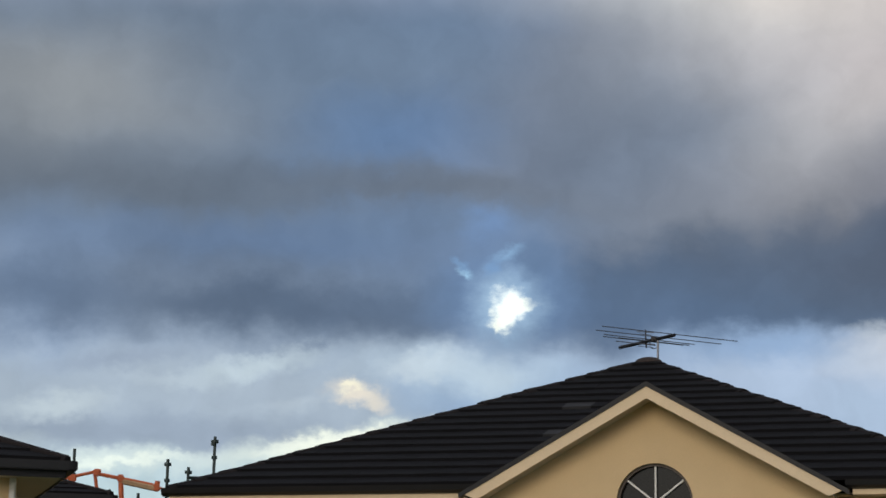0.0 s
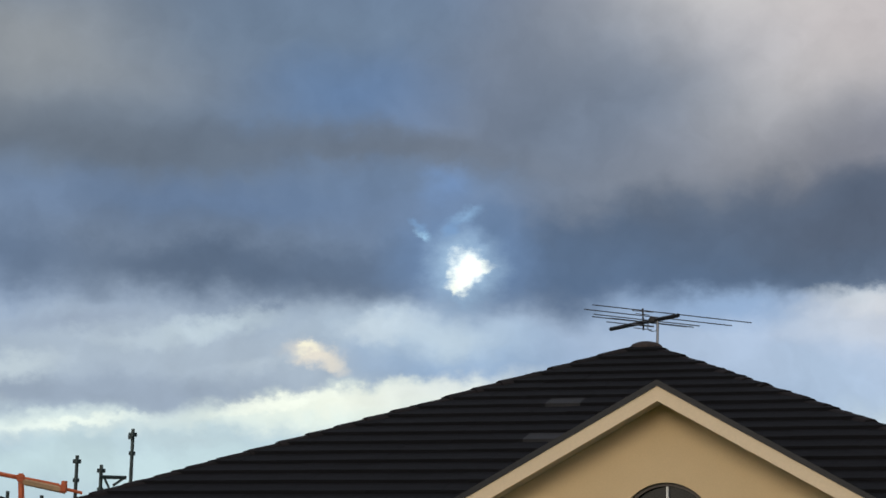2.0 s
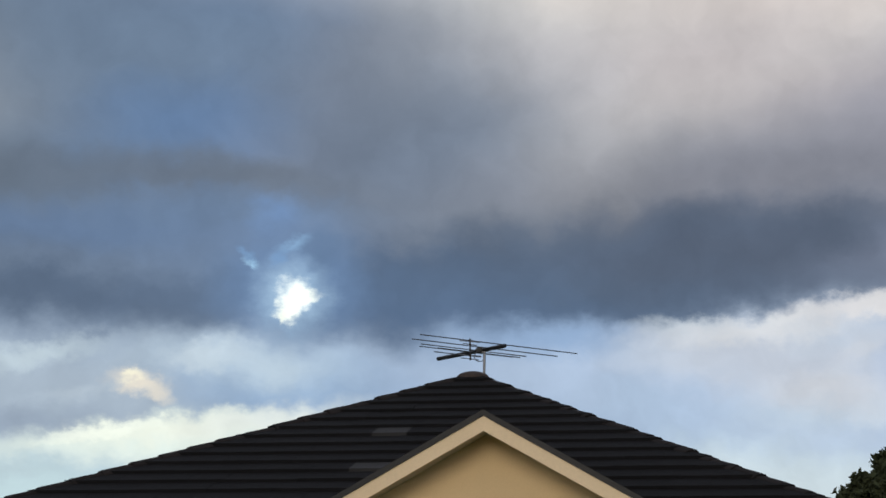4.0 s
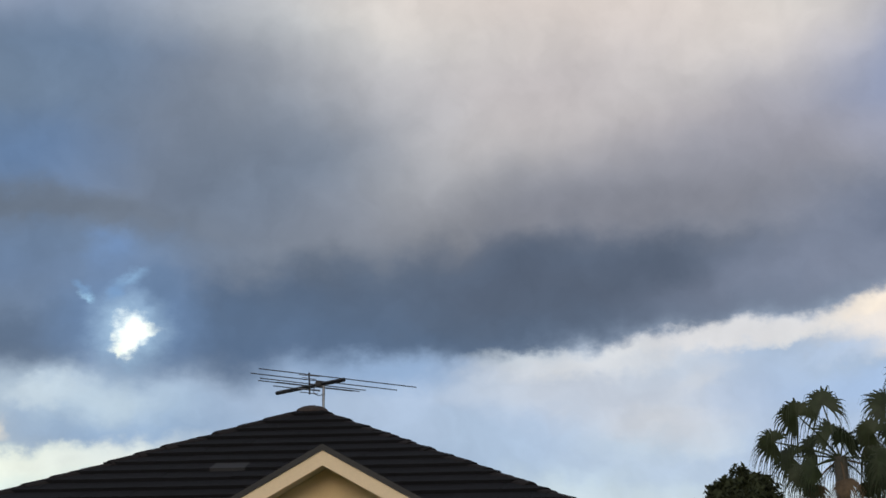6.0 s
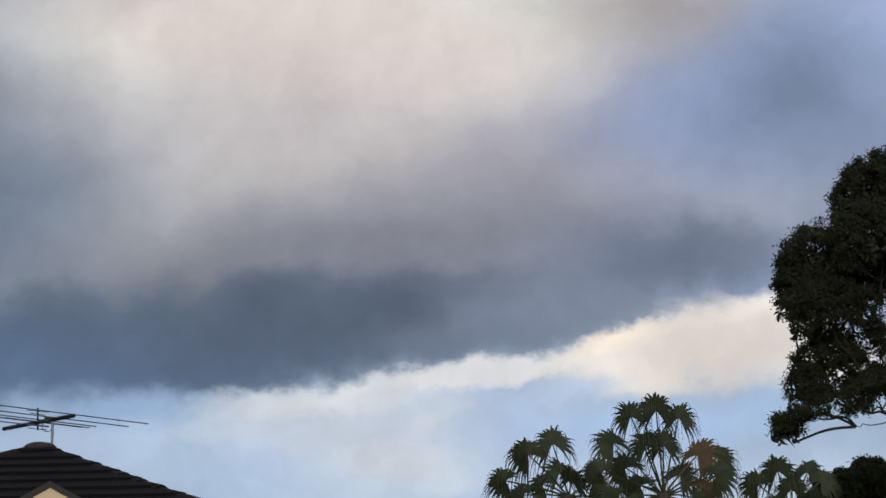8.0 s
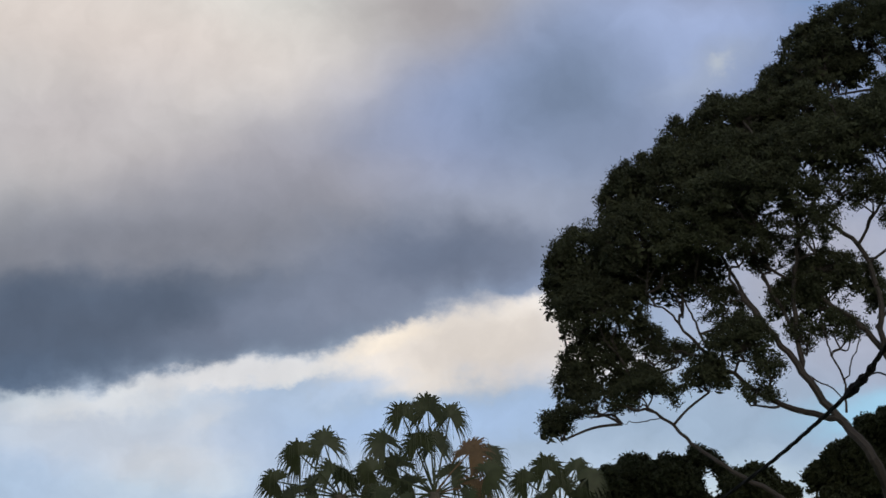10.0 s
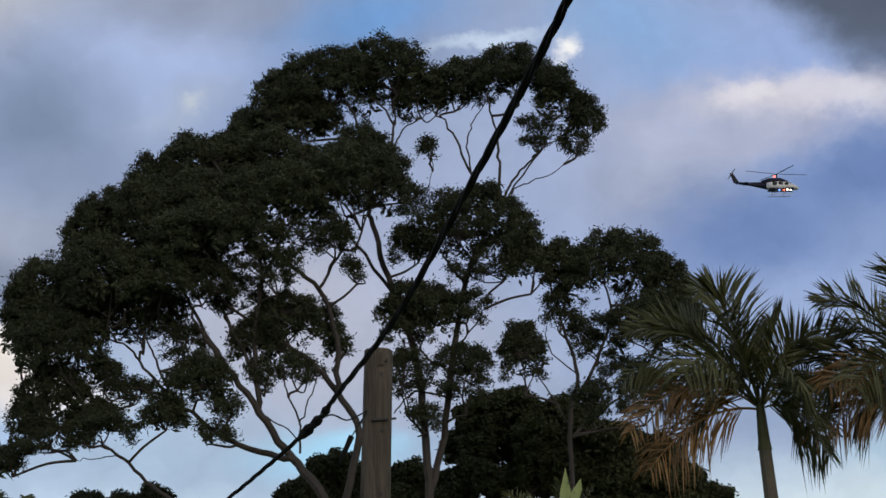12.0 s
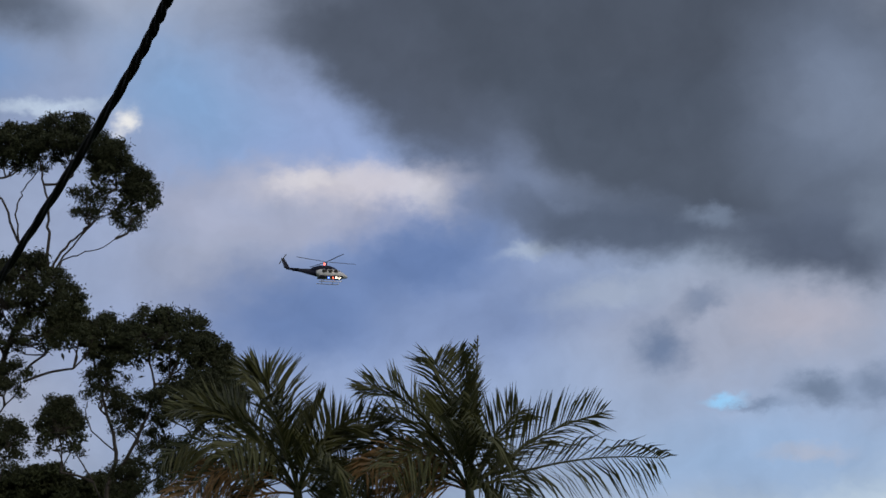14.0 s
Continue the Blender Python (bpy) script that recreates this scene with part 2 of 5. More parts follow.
cloud(46.71, 22.85, 2.25, 0.62, -4, (101, 114, 136), 0.7, 0, soft)
cloud(37.78, 21.85, 4.10, 1.38, -4, (129, 135, 151), 0.7, 0, soft)
cloud(43.24, 21.17, 3.34, 0.95, 4, (101, 144, 196), 0.85, 0)
cloud(51.61, 20.44, 2.77, 1.90, -34, (125, 159, 201), 0.85, 0)
cloud(47.10, 20.22, 2.21, 0.26, 2, (185, 200, 218), 0.8, 0, crisp)
cloud(49.57, 19.72, 0.55, 0.38, 36, (230, 230, 230), 1, 0.1, crisp)
cloud(60.38, 6.47, 3.48, 0.69, -4, (166, 200, 218), 0.7, 0)
# lilac gap, pink rim and slate cloud in front of the storm
cloud(52.46, 15.44, 3.23, 2.25, -4, (158, 163, 181), 0.8, 0)
cloud(55.18, 16.96, 4.70, 1.04, -4, (168, 166, 179), 0.85, 0.1)
cloud(54.00, 17.10, 3.26, 1.04, -4, (160, 170, 197), 0.8, 0)
cloud(57.16, 17.55, 3.45, 0.69, -1, (197, 194, 204), 0.9, 0.15, crisp)
cloud(55.32, 17.74, 1.27, 0.31, 1, (208, 205, 210), 0.7, 0, crisp)
cloud(59.33, 16.96, 1.08, 0.62, -39, (199, 198, 207), 0.8, 0.1, crisp)
cloud(58.82, 15.14, 3.40, 1.47, 4, (95, 119, 165), 0.9, 0.25)
cloud(54.71, 13.55, 3.38, 1.73, -4, (98, 122, 168), 0.9, 0.2)
cloud(61.56, 13.07, 4.26, 1.38, 1, (116, 135, 175), 0.8, 0.1)
cloud(69.50, 11.94, 5.83, 1.90, -1, (156, 163, 183), 0.9, 0.25)
cloud(70.76, 12.15, 2.12, 0.86, -4, (174, 172, 185), 0.7, 0, crisp)
cloud(62.48, 15.08, 1.00, 0.28, 2, (164, 178, 199), 0.8, 0.1, crisp)
cloud(64.86, 13.48, 2.13, 0.52, 4, (160, 172, 193), 0.75, 0.1, crisp)
cloud(69.02, 8.01, 5.24, 1.21, -4, (147, 174, 209), 0.85, 0.1)
# the storm cloud and its torn edge
cloud(65.73, 21.48, 12.27, 3.11, -8, (74, 82, 96), 1, 0.6)
cloud(67.86, 17.57, 8.34, 2.42, -18, (75, 84, 99), 0.98, 0.5)
cloud(65.45, 15.63, 5.03, 1.04, -12, (79, 90, 109), 0.93, 0.3)
cloud(71.89, 14.10, 3.03, 1.30, -16, (79, 89, 108), 0.95, 0.35)
cloud(58.50, 20.63, 5.17, 1.87, -44, (77, 85, 100), 0.92, 0.4)
cloud(45.30, 23.27, 2.26, 0.86, -4, (77, 86, 101), 0.85, 0.1)
cloud(73.04, 18.45, 3.28, 3.29, -24, (114, 127, 150), 0.9, 0, soft)
cloud(68.37, 15.49, 0.86, 0.35, -14, (118, 132, 154), 0.75, 0, crisp)
cloud(73.67, 14.55, 0.89, 1.04, -4, (116, 128, 148), 0.7, 0)
cloud(79.44, 15.37, 5.38, 5.19, -4, (96, 108, 126), 0.8, 0.2)
# small dark scraps under it
cloud(66.29, 11.73, 0.92, 0.80, -4, (100, 119, 151), 0.85, 0.1, crisp)
cloud(67.67, 12.93, 0.78, 0.45, 16, (114, 128, 154), 0.8, 0, crisp)
cloud(71.07, 9.89, 1.05, 0.52, -16, (104, 120, 145), 0.85, 0.1, crisp)
cloud(69.13, 9.64, 0.91, 0.26, -4, (114, 132, 160), 0.8, 0, crisp)
cloud(72.79, 9.83, 0.70, 0.62, -4, (106, 122, 148), 0.75, 0, crisp)
cloud(68.11, 9.90, 0.60, 0.22, 4, (147, 204, 246), 0.8, 0, crisp)
cloud(70.40, 8.04, 1.22, 0.31, -4, (174, 176, 189), 0.6, 0, crisp)
# break in the bank with the sun's glow behind it
cloud(2.30, 10.79, 2.11, 1.73, 1, (116, 146, 186), 0.75, 0)
cloud(1.73, 12.63, 0.71, 0.62, 21, (114, 144, 186), 0.7, 0)
cloud(2.40, 10.26, 1.09, 1.07, 1, (181, 212, 236), 0.7, 0, crisp)
cloud(2.45, 10.29, 0.47, 0.52, 1, (262, 272, 268), 1, 0.4, crisp)
cloud(2.67, 10.30, 0.53, 0.21, 1, (259, 266, 256), 1, 0.2, crisp)
cloud(2.28, 9.83, 0.39, 0.35, 1, (257, 264, 254), 1, 0.3, crisp)
cloud(2.10, 9.64, 0.12, 0.24, 1, (246, 252, 240), 0.8, 0.1, crisp)
cloud(1.07, 11.26, 0.26, 0.14, -34, (164, 206, 236), 0.8, 0, crisp)
cloud(0.85, 11.57, 0.35, 0.14, -39, (120, 156, 196), 0.6, 0, crisp)
cloud(2.43, 11.88, 0.49, 0.21, 13, (141, 178, 214), 0.7, 0, crisp)
cloud(1.93, 11.41, 0.39, 0.17, 51, (120, 156, 198), 0.7, 0, crisp)
cloud(3.19, 11.50, 0.53, 0.69, 21, (93, 116, 146), 0.6, 0)
grain = wnoise(stirred, 0.55, 5.0, 0.55)
grain_fac = wmath("ADD", wmath("MULTIPLY", grain, 0.4), 0.87)
fac_vec = wn.new("ShaderNodeCombineXYZ")
for i in range(3):
    wl.new(grain_fac, fac_vec.inputs[i])
sky_col = wvec("MULTIPLY", sky_col, fac_vec.outputs[0])
back = wn.new("ShaderNodeBackground")
back.inputs[1].default_value = 1.0
wl.new(sky_col, back.inputs[0])
out = wn.new("ShaderNodeOutputWorld")
wl.new(back.outputs[0], out.inputs[0])
world.cycles.sampling_method, world.cycles.sample_map_resolution = "MANUAL", 512

sun = new("sun", bpy.data.lights.new("sun", "SUN"))
sun.data.energy, sun.data.angle, sun.data.color = 0.95, radians(25), (1.0, 0.9, 0.76)
sun.matrix_basis = look((0, 0, 30), (0 + 30 * math.sin(radians(20)), 30 * math.cos(radians(20)), 20))


# ---- materials ----
def material(name, col, rough=0.7, metal=0.0, spread=0.25, scale=3.0, bump=0.2, fine=40.0, emit=0.0, by_piece=0.0, spec=0.5, grain=(1, 1, 1)):
    """A surface whose colour varies at two scales, with a fine relief."""
    m = bpy.data.materials.new(name)
    m.use_nodes = True
    n, l = m.node_tree.nodes, m.node_tree.links
    b = n["Principled BSDF"]
    tc = n.new("ShaderNodeTexCoord")
    big, small = n.new("ShaderNodeTexNoise"), n.new("ShaderNodeTexNoise")
    for tex, s, d in ((big, scale, 4.0), (small, fine, 6.0)):
        tex.inputs["Scale"].default_value, tex.inputs["Detail"].default_value = s, d
        mp = n.new("ShaderNodeMapping")
        mp.inputs["Scale"].default_value = grain
        l.new(tc.outputs["Object"], mp.inputs["Vector"])
        l.new(mp.outputs[0], tex.inputs["Vector"])
    add = n.new("ShaderNodeMath")
    add.operation = "ADD"
    l.new(big.outputs["Fac"], add.inputs[0])
    l.new(small.outputs["Fac"], add.inputs[1])
    last = add.outputs[0]
    if by_piece:
        info = n.new("ShaderNodeObjectInfo")
        mad = n.new("ShaderNodeMath")
        mad.operation = "MULTIPLY_ADD"
        mad.inputs[1].default_value = by_piece
        l.new(info.outputs["Random"], mad.inputs[0])
        l.new(last, mad.inputs[2])
        last = mad.outputs[0]
    r = n.new("ShaderNodeMapRange")
    r.inputs[1].default_value, r.inputs[2].default_value = 0.6, 1.4 + by_piece
    r.inputs[3].default_value, r.inputs[4].default_value = 1 - spread, 1 + spread
    l.new(last, r.inputs[0])
    mul = n.new("ShaderNodeVectorMath")
    mul.operation = "SCALE"
    mul.inputs[0].default_value = col
    l.new(r.outputs[0], mul.inputs["Scale"])
    l.new(mul.outputs[0], b.inputs["Base Color"])
    b.inputs["Roughness"].default_value, b.inputs["Metallic"].default_value = rough, metal
    b.inputs["Specular IOR Level"].default_value = spec
    if bump:
        bm_ = n.new("ShaderNodeBump")
        bm_.inputs["Strength"].default_value, bm_.inputs["Distance"].default_value = bump, 0.01
        l.new(small.outputs["Fac"], bm_.inputs["Height"])
        l.new(bm_.outputs[0], b.inputs["Normal"])
    if emit:
        b.inputs["Emission Color"].default_value, b.inputs["Emission Strength"].default_value = (*col, 1), emit
    return m


ROOF = material("roof_tile", (0.0052, 0.0048, 0.0056), 0.85, spread=0.45, scale=1.5, by_piece=0.4, spec=0.14)
HIPCAP = material("hip_cap", (0.0145, 0.0115, 0.0112), 0.8, spread=0.5, scale=4, by_piece=0.8, spec=0.15)
MORTAR = material("mortar", (0.04, 0.028, 0.024), 0.9, spread=0.4, scale=9)
BARGE = material("barge_paint", (0.72, 0.55, 0.35), 0.55, spread=0.06, scale=2)
RENDER = material("rendered_wall", (0.66, 0.48, 0.27), 0.85, spread=0.08, scale=1.2, fine=90)
GUTTER = material("dark_gutter", (0.012, 0.0115, 0.0125), 0.5, spread=0.2, spec=0.3)
PALETILE = material("pale_tile", (0.0095, 0.0085, 0.009), 0.8, spread=0.4, scale=3)
SOFFIT = material("soffit", (0.5, 0.43, 0.34), 0.7, spread=0.1)
FRAME = material("window_paint", (0.75, 0.72, 0.68), 0.5, spread=0.08)
METAL = material("grey_metal", (0.14, 0.145, 0.16), 0.4, 0.8, spread=0.2)
DARKMETAL = material("dark_metal", (0.02, 0.02, 0.022), 0.5, 0.5, spread=0.2)
GRASS = material("grass", (0.05, 0.08, 0.025), 0.9, spread=0.5, scale=0.3, fine=8)
GLASS = material("dark_glass", (0.008, 0.008, 0.009), 0.08, spread=0.1, bump=0.0, spec=0.3)
BROWNFRAME = material("brown_frame", (0.05, 0.032, 0.02), 0.5, spread=0.2)


# ---- mesh helpers ----
def part(name, bm, mat_, parent=None, label="", smooth=False):
    me = bpy.data.meshes.new(name)
    bm.to_mesh(me)
    bm.free()
    me.materials.append(mat_)
    if smooth:
        me.shade_smooth()
    ob = new(name, me)
    ob.parent = parent
    if label:
        tagged(ob, label)
    return ob


def raw(name, verts, faces, mat_, parent=None, label=""):
    me = bpy.data.meshes.new(name)
    me.from_pydata(verts, [], faces)
    me.materials.append(mat_)
    ob = new(name, me)
    ob.parent = parent
    if label:
        tagged(ob, label)
    return ob


def box(bm, x0, y0, z0, x1, y1, z1, bevel=0.0):
    made = bmesh.ops.create_cube(bm, size=1.0)["verts"]
    bmesh.ops.scale(bm, vec=(abs(x1 - x0), abs(y1 - y0), abs(z1 - z0)), verts=made)
    bmesh.ops.translate(bm, vec=((x0 + x1) / 2, (y0 + y1) / 2, (z0 + z1) / 2), verts=made)
    if bevel:
        edges = list({e for v in made for e in v.link_edges})
        bmesh.ops.bevel(bm, geom=edges, offset=bevel, segments=2, affect="EDGES")


def prism(bm, outline, y0, y1):
    """An outline in x and z, drawn out from y0 to y1."""
    a = [bm.verts.new((x, y0, z)) for x, z in outline]
    b = [bm.verts.new((x, y1, z)) for x, z in outline]
    n = len(a)
    bm.faces.new(a)
    bm.faces.new(list(reversed(b)))
    for i in range(n):
        bm.faces.new((a[i], b[i], b[(i + 1) % n], a[(i + 1) % n]))
    bmesh.ops.recalc_face_normals(bm, faces=bm.faces)


def tube(bm, pts, r0, r1=None, sides=8):
    """A round bar along points, tapering from r0 to r1."""
    r1 = r0 if r1 is None else r1
    pts = [Vector(p) for p in pts]
    rings = []
    for i, p in enumerate(pts):
        d = (pts[min(i + 1, len(pts) - 1)] - pts[max(i - 1, 0)]).normalized()
        side = d.cross(Vector((0.31, 0.9, 0.2))).normalized()
        up = side.cross(d)
        r = r0 + (r1 - r0) * i / (len(pts) - 1)
        rings.append([bm.verts.new(p + (side * math.cos(k * math.tau / sides) + up * math.sin(k * math.tau / sides)) * r) for k in range(sides)])
    for a, b in zip(rings, rings[1:]):
        for k in range(sides):
            bm.faces.new((a[k], a[(k + 1) % sides], b[(k + 1) % sides], b[k]))
    bm.faces.new(list(reversed(rings[0])))
    bm.faces.new(rings[-1])


def bend(pts, steps=4):
    """A smooth line through points."""
    pts = [Vector(p) for p in pts]
    out_ = []
    for i in range(len(pts) - 1):
        p0, p1, p2, p3 = pts[max(i - 1, 0)], pts[i], pts[i + 1], pts[min(i + 2, len(pts) - 1)]
        for k in range(steps):
            t = k / steps
            out_.append(0.5 * (2 * p1 + (p2 - p0) * t + (2 * p0 - 5 * p1 + 4 * p2 - p3) * t * t + (3 * p1 - p0 - 3 * p2 + p3) * t ** 3))
    return out_ + [pts[-1]]


def thing(name, place, turn=0.0, label="", category="", group=""):
    ob = new(name)
    ob.matrix_basis = pose(*place, 0, 0, turn)
    return tagged(ob, label, category, group)


# ---- ground ----
bm = bmesh.new()
bmesh.ops.create_grid(bm, x_segments=60, y_segments=60, size=2500)
tagged(part("ground", bm, GRASS), "wide flat ground of short green grass", "ground", kind="structure")

# ---- the house with the gable ----
PSI, UA, NE, EAVE, HALF, SLOPE = 19.69, -5.006, 18.8, 2.62, 5.66, math.tan(radians(23.6))
a = radians(PSI)
house_at = (UA * math.cos(a) + NE * math.sin(a), -UA * math.sin(a) + NE * math.cos(a), 0)
house = thing("house", house_at, -PSI, "single-storey cream rendered house with a dark tiled hip roof and gable", "house")
HM = house.matrix_basis.copy()
TOP = EAVE + HALF * SLOPE
GX, GY, GTOP, GHALF, GLOW = 1.39, -0.6, 3.77, 2.42, 2.42  # gable: middle, front, top, half width, foot
GS = (GTOP - GLOW) / GHALF

bm = bmesh.new()
box(bm, -HALF + 0.45, 0.45, 0, HALF - 0.45, 2 * HALF - 0.45, EAVE - 0.17)
part("wall", bm, RENDER, house)
bm = bmesh.new()
inner = GHALF - 0.12
# gable wall with a half-round opening
WR, WX, WZ = 0.5, GX, 2.33
arc = [(WX + WR * math.cos(k * math.pi / 24), WZ + WR * math.sin(k * math.pi / 24)) for k in range(25)]
left = [(GX - inner, 0.0), (WX, 0.0), (WX, WZ - 0.9), (WX - WR, WZ - 0.9)] + [arc[k] for k in range(24, 11, -1)] + [(GX, GTOP - 0.06), (GX - inner, GTOP - 0.06 - inner * GS)]
prism(bm, left, GY + 0.42, GY + 0.62)
bm2 = bmesh.new()
prism(bm2, [(2 * WX - x, z) for x, z in left], GY + 0.42, GY + 0.62)
gable_wall = part("gable_wall", bm, RENDER, house)
part("gable_wall", bm2, RENDER, house)
bm = bmesh.new()
box(bm, GX - inner + 0.02, GY + 0.62, 0, GX - inner + 0.25, 0.45, EAVE - 0.3)
part("porch_wall", bm, RENDER, house)
bm = bmesh.new()
box(bm, GX + inner - 0.25, GY + 0.62, 0, GX + inner - 0.02, 0.45, EAVE - 0.3)
part("porch_wall", bm, RENDER, house)

# arched window
win = new("arched_window")
win.parent = house
tagged(win, "half-round gable window with white glazing bars")
bm = bmesh.new()
prism(bm, [(WX - 0.49, WZ - 0.88)] + [(WX + 0.49 * math.cos(k * math.pi / 24), WZ + 0.49 * math.sin(k * math.pi / 24)) for k in range(25)][::-1] + [(WX + 0.49, WZ - 0.88)], GY + 0.54, GY + 0.55)
part("pane", bm, GLASS, win)
bm = bmesh.new()
for k in range(24):
    a0, a1 = k * math.pi / 24, (k + 1) * math.pi / 24
    prism(bm, [(WX + r * math.cos(q), WZ + r * math.sin(q)) for r, q in ((0.5, a0), (0.5, a1), (0.465, a1), (0.465, a0))], GY + 0.47, GY + 0.56)
part("window_frame", bm, BROWNFRAME, win)
for ang in (38, 90, 142):
    bm = bmesh.new()
    q = radians(ang)
    dx, dz = math.cos(q), math.sin(q)
    px, pz = -dz * 0.011, dx * 0.011
    prism(bm, [(WX + px, WZ + pz), (WX + dx * 0.47 + px, WZ + dz * 0.47 + pz), (WX + dx * 0.47 - px, WZ + dz * 0.47 - pz), (WX - px, WZ - pz)], GY + 0.49, GY + 0.53)
    part("glazing_bar", bm, FRAME, win)
bm = bmesh.new()
box(bm, WX - 0.47, GY + 0.49, WZ - 0.02, WX + 0.47, GY + 0.529, WZ + 0.0)
part("glazing_bar", bm, FRAME, win)

# roof planes under the tiles
bm = bmesh.new()
c = [(-HALF, 0, EAVE), (HALF, 0, EAVE), (HALF, 2 * HALF, EAVE), (-HALF, 2 * HALF, EAVE)]
v = [bm.verts.new((x, y, z - 0.02)) for x, y, z in c]
top = bm.verts.new((0, HALF, TOP - 0.02))
for i in range(4):
    bm.faces.new((v[i], v[(i + 1) % 4], top))
bm.faces.new(v[::-1])
roof = part("roof", bm, ROOF, house)
# gable roof
RIDGE_BACK = (GTOP + 0.05 - EAVE) / SLOPE
bm = bmesh.new()
for s in (-1, 1):
    foot = (GHALF + 0.06)
    g = [(GX, GY, GTOP + 0.012), (GX + s * foot, GY, GTOP + 0.012 - foot * GS), (GX + s * foot, max(0.02, (GTOP + 0.012 - foot * GS - EAVE) / SLOPE), GTOP + 0.012 - foot * GS), (GX, RIDGE_BACK + 0.1, GTOP + 0.012)]
    lo = [bm.verts.new((x, y, z)) for x, y, z in g]
    hi = [bm.verts.new((x, y, z + 0.03)) for x, y, z in g]
    bm.faces.new(lo)
    bm.faces.new(hi[::-1])
    for i in range(4):
        bm.faces.new((lo[i], hi[i], hi[(i + 1) % 4], lo[(i + 1) % 4]))
bmesh.ops.recalc_face_normals(bm, faces=bm.faces)
gable_roof = part("gable_roof", bm, ROOF, house)
# verge strip along the gable's edge
for s in (-1, 1):
    bm = bmesh.new()
    foot = GHALF + 0.08
    prism(bm, [(GX, GTOP + 0.0), (GX, GTOP + 0.062), (GX + s * foot, GTOP + 0.062 - foot * GS), (GX + s * foot, GTOP - foot * GS)], GY - 0.03, GY + 0.12)
    part("verge", bm, GUTTER, house)
    bm = bmesh.new()
    prism(bm, [(GX, GTOP - 0.155), (GX, GTOP - 0.003), (GX + s * GHALF, GTOP - 0.003 - GHALF * GS), (GX + s * (GHALF - 0.16), GTOP - 0.155 - (GHALF - 0.16) * GS)], GY - 0.012 - 0.002 * s, GY + 0.022)
    part("barge_board", bm, BARGE, house, "cream painted barge board")
    bm = bmesh.new()
    prism(bm, [(GX, GTOP - 0.12), (GX, GTOP - 0.1), (GX + s * (GHALF - 0.1), GTOP - 0.1 - (GHALF - 0.1) * GS), (GX + s * (GHALF - 0.1), GTOP - 0.12 - (GHALF - 0.1) * GS)], GY + 0.024, GY + 0.418)
    part("soffit", bm, SOFFIT, house)
# gutter and fascia along the front and the side
for x0, x1 in ((-HALF - 0.06, GX - GHALF + 0.02), (GX + GHALF - 0.02, HALF + 0.06)):
    bm = bmesh.new()
    prism(bm, [(0.0, EAVE - 0.13), (-0.05, EAVE - 0.12), (-0.1, EAVE - 0.09), (-0.12, EAVE - 0.02), (-0.105, EAVE - 0.02), (-0.09, EAVE - 0.08), (0.0, EAVE - 0.1)], 0, 1)
    for vtx in bm.verts:
        y, k = vtx.co.x, vtx.co.y
        vtx.co = (x0 + (x1 - x0) * k, y, vtx.co.z)
    part("gutter", bm, GUTTER, house)
    bm = bmesh.new()
    box(bm, x0 + 0.08, 0.004, EAVE - 0.2, x1 - 0.02, 0.03, EAVE - 0.05)
    part("fascia", bm, BARGE, house)
bm = bmesh.new()
box(bm, -HALF - 0.11, -0.02, EAVE - 0.13, -HALF - 0.01, 2 * HALF, EAVE - 0.02, 0.02)
part("gutter", bm, GUTTER, house)
bm = bmesh.new()
box(bm, -HALF + 0.03, 0.04, EAVE - 0.2, HALF - 0.03, 0.44, EAVE - 0.18)
part("soffit", bm, SOFFIT, house)

# antenna
antenna = thing("antenna", HM @ Vector((0.16, HALF - 0.05, TOP - 0.08)), -PSI, "weathered grey rooftop television antenna on a thin mast", "antenna")
AZ = 0.40
bm = bmesh.new()
tube(bm, [(0, 0, -0.05), (0.005, 0, AZ)], 0.018)
part("mast", bm, METAL, antenna)
EB, EE = Vector((0.74, -0.67, 0)), Vector((0.67, 0.74, 0))
bm = bmesh.new()
tube(bm, [Vector((0, 0, AZ)) - EB * 1.1, Vector((0, 0, AZ)) + EB * 0.47], 0.028, sides=6)
part("boom", bm, DARKMETAL, antenna)
for along, half, dz in ((0.38, 1.33, 0.03), (0.06, 1.24, 0.02), (-0.22, 0.9, 0.02), (-0.4, 0.8, 0.02), (-0.1, 0.7, -0.03), (-0.62, 0.4, 0.01)):
    bm = bmesh.new()
    mid = Vector((0, 0, AZ + dz)) + EB * along
    tube(bm, [mid - EE * half, mid + EE * half], 0.0075, sides=6)
    part("element", bm, METAL, antenna)
bm = bmesh.new()
box(bm, -0.11, -0.03, AZ - 0.035, -0.02, 0.03, AZ + 0.035, 0.01)
part("junction_box", bm, DARKMETAL, antenna)
bm = bmesh.new()
tube(bm, [(-0.19, 0, AZ - 0.14), (-0.2, 0, AZ + 0.16)], 0.012)
part("upright", bm, DARKMETAL, antenna)
for dz, half in ((-0.12, 0.13), (-0.07, 0.16), (0.12, 0.15), (0.08, 0.1)):
    bm = bmesh.new()
    tube(bm, [(-0.2 - half, 0.02, AZ + dz + 0.02), (-0.2 + half, -0.02, AZ + dz - 0.02)], 0.006)
    part("element", bm, METAL, antenna)
bm = bmesh.new()
ring = [(-0.06 + 0.075 * math.cos(k * math.tau / 16), 0.0, AZ - 0.09 + 0.07 * math.sin(k * math.tau / 16)) for k in range(17)]
tube(bm, ring, 0.006, sides=5)
part("cable_loop", bm, METAL, antenna)

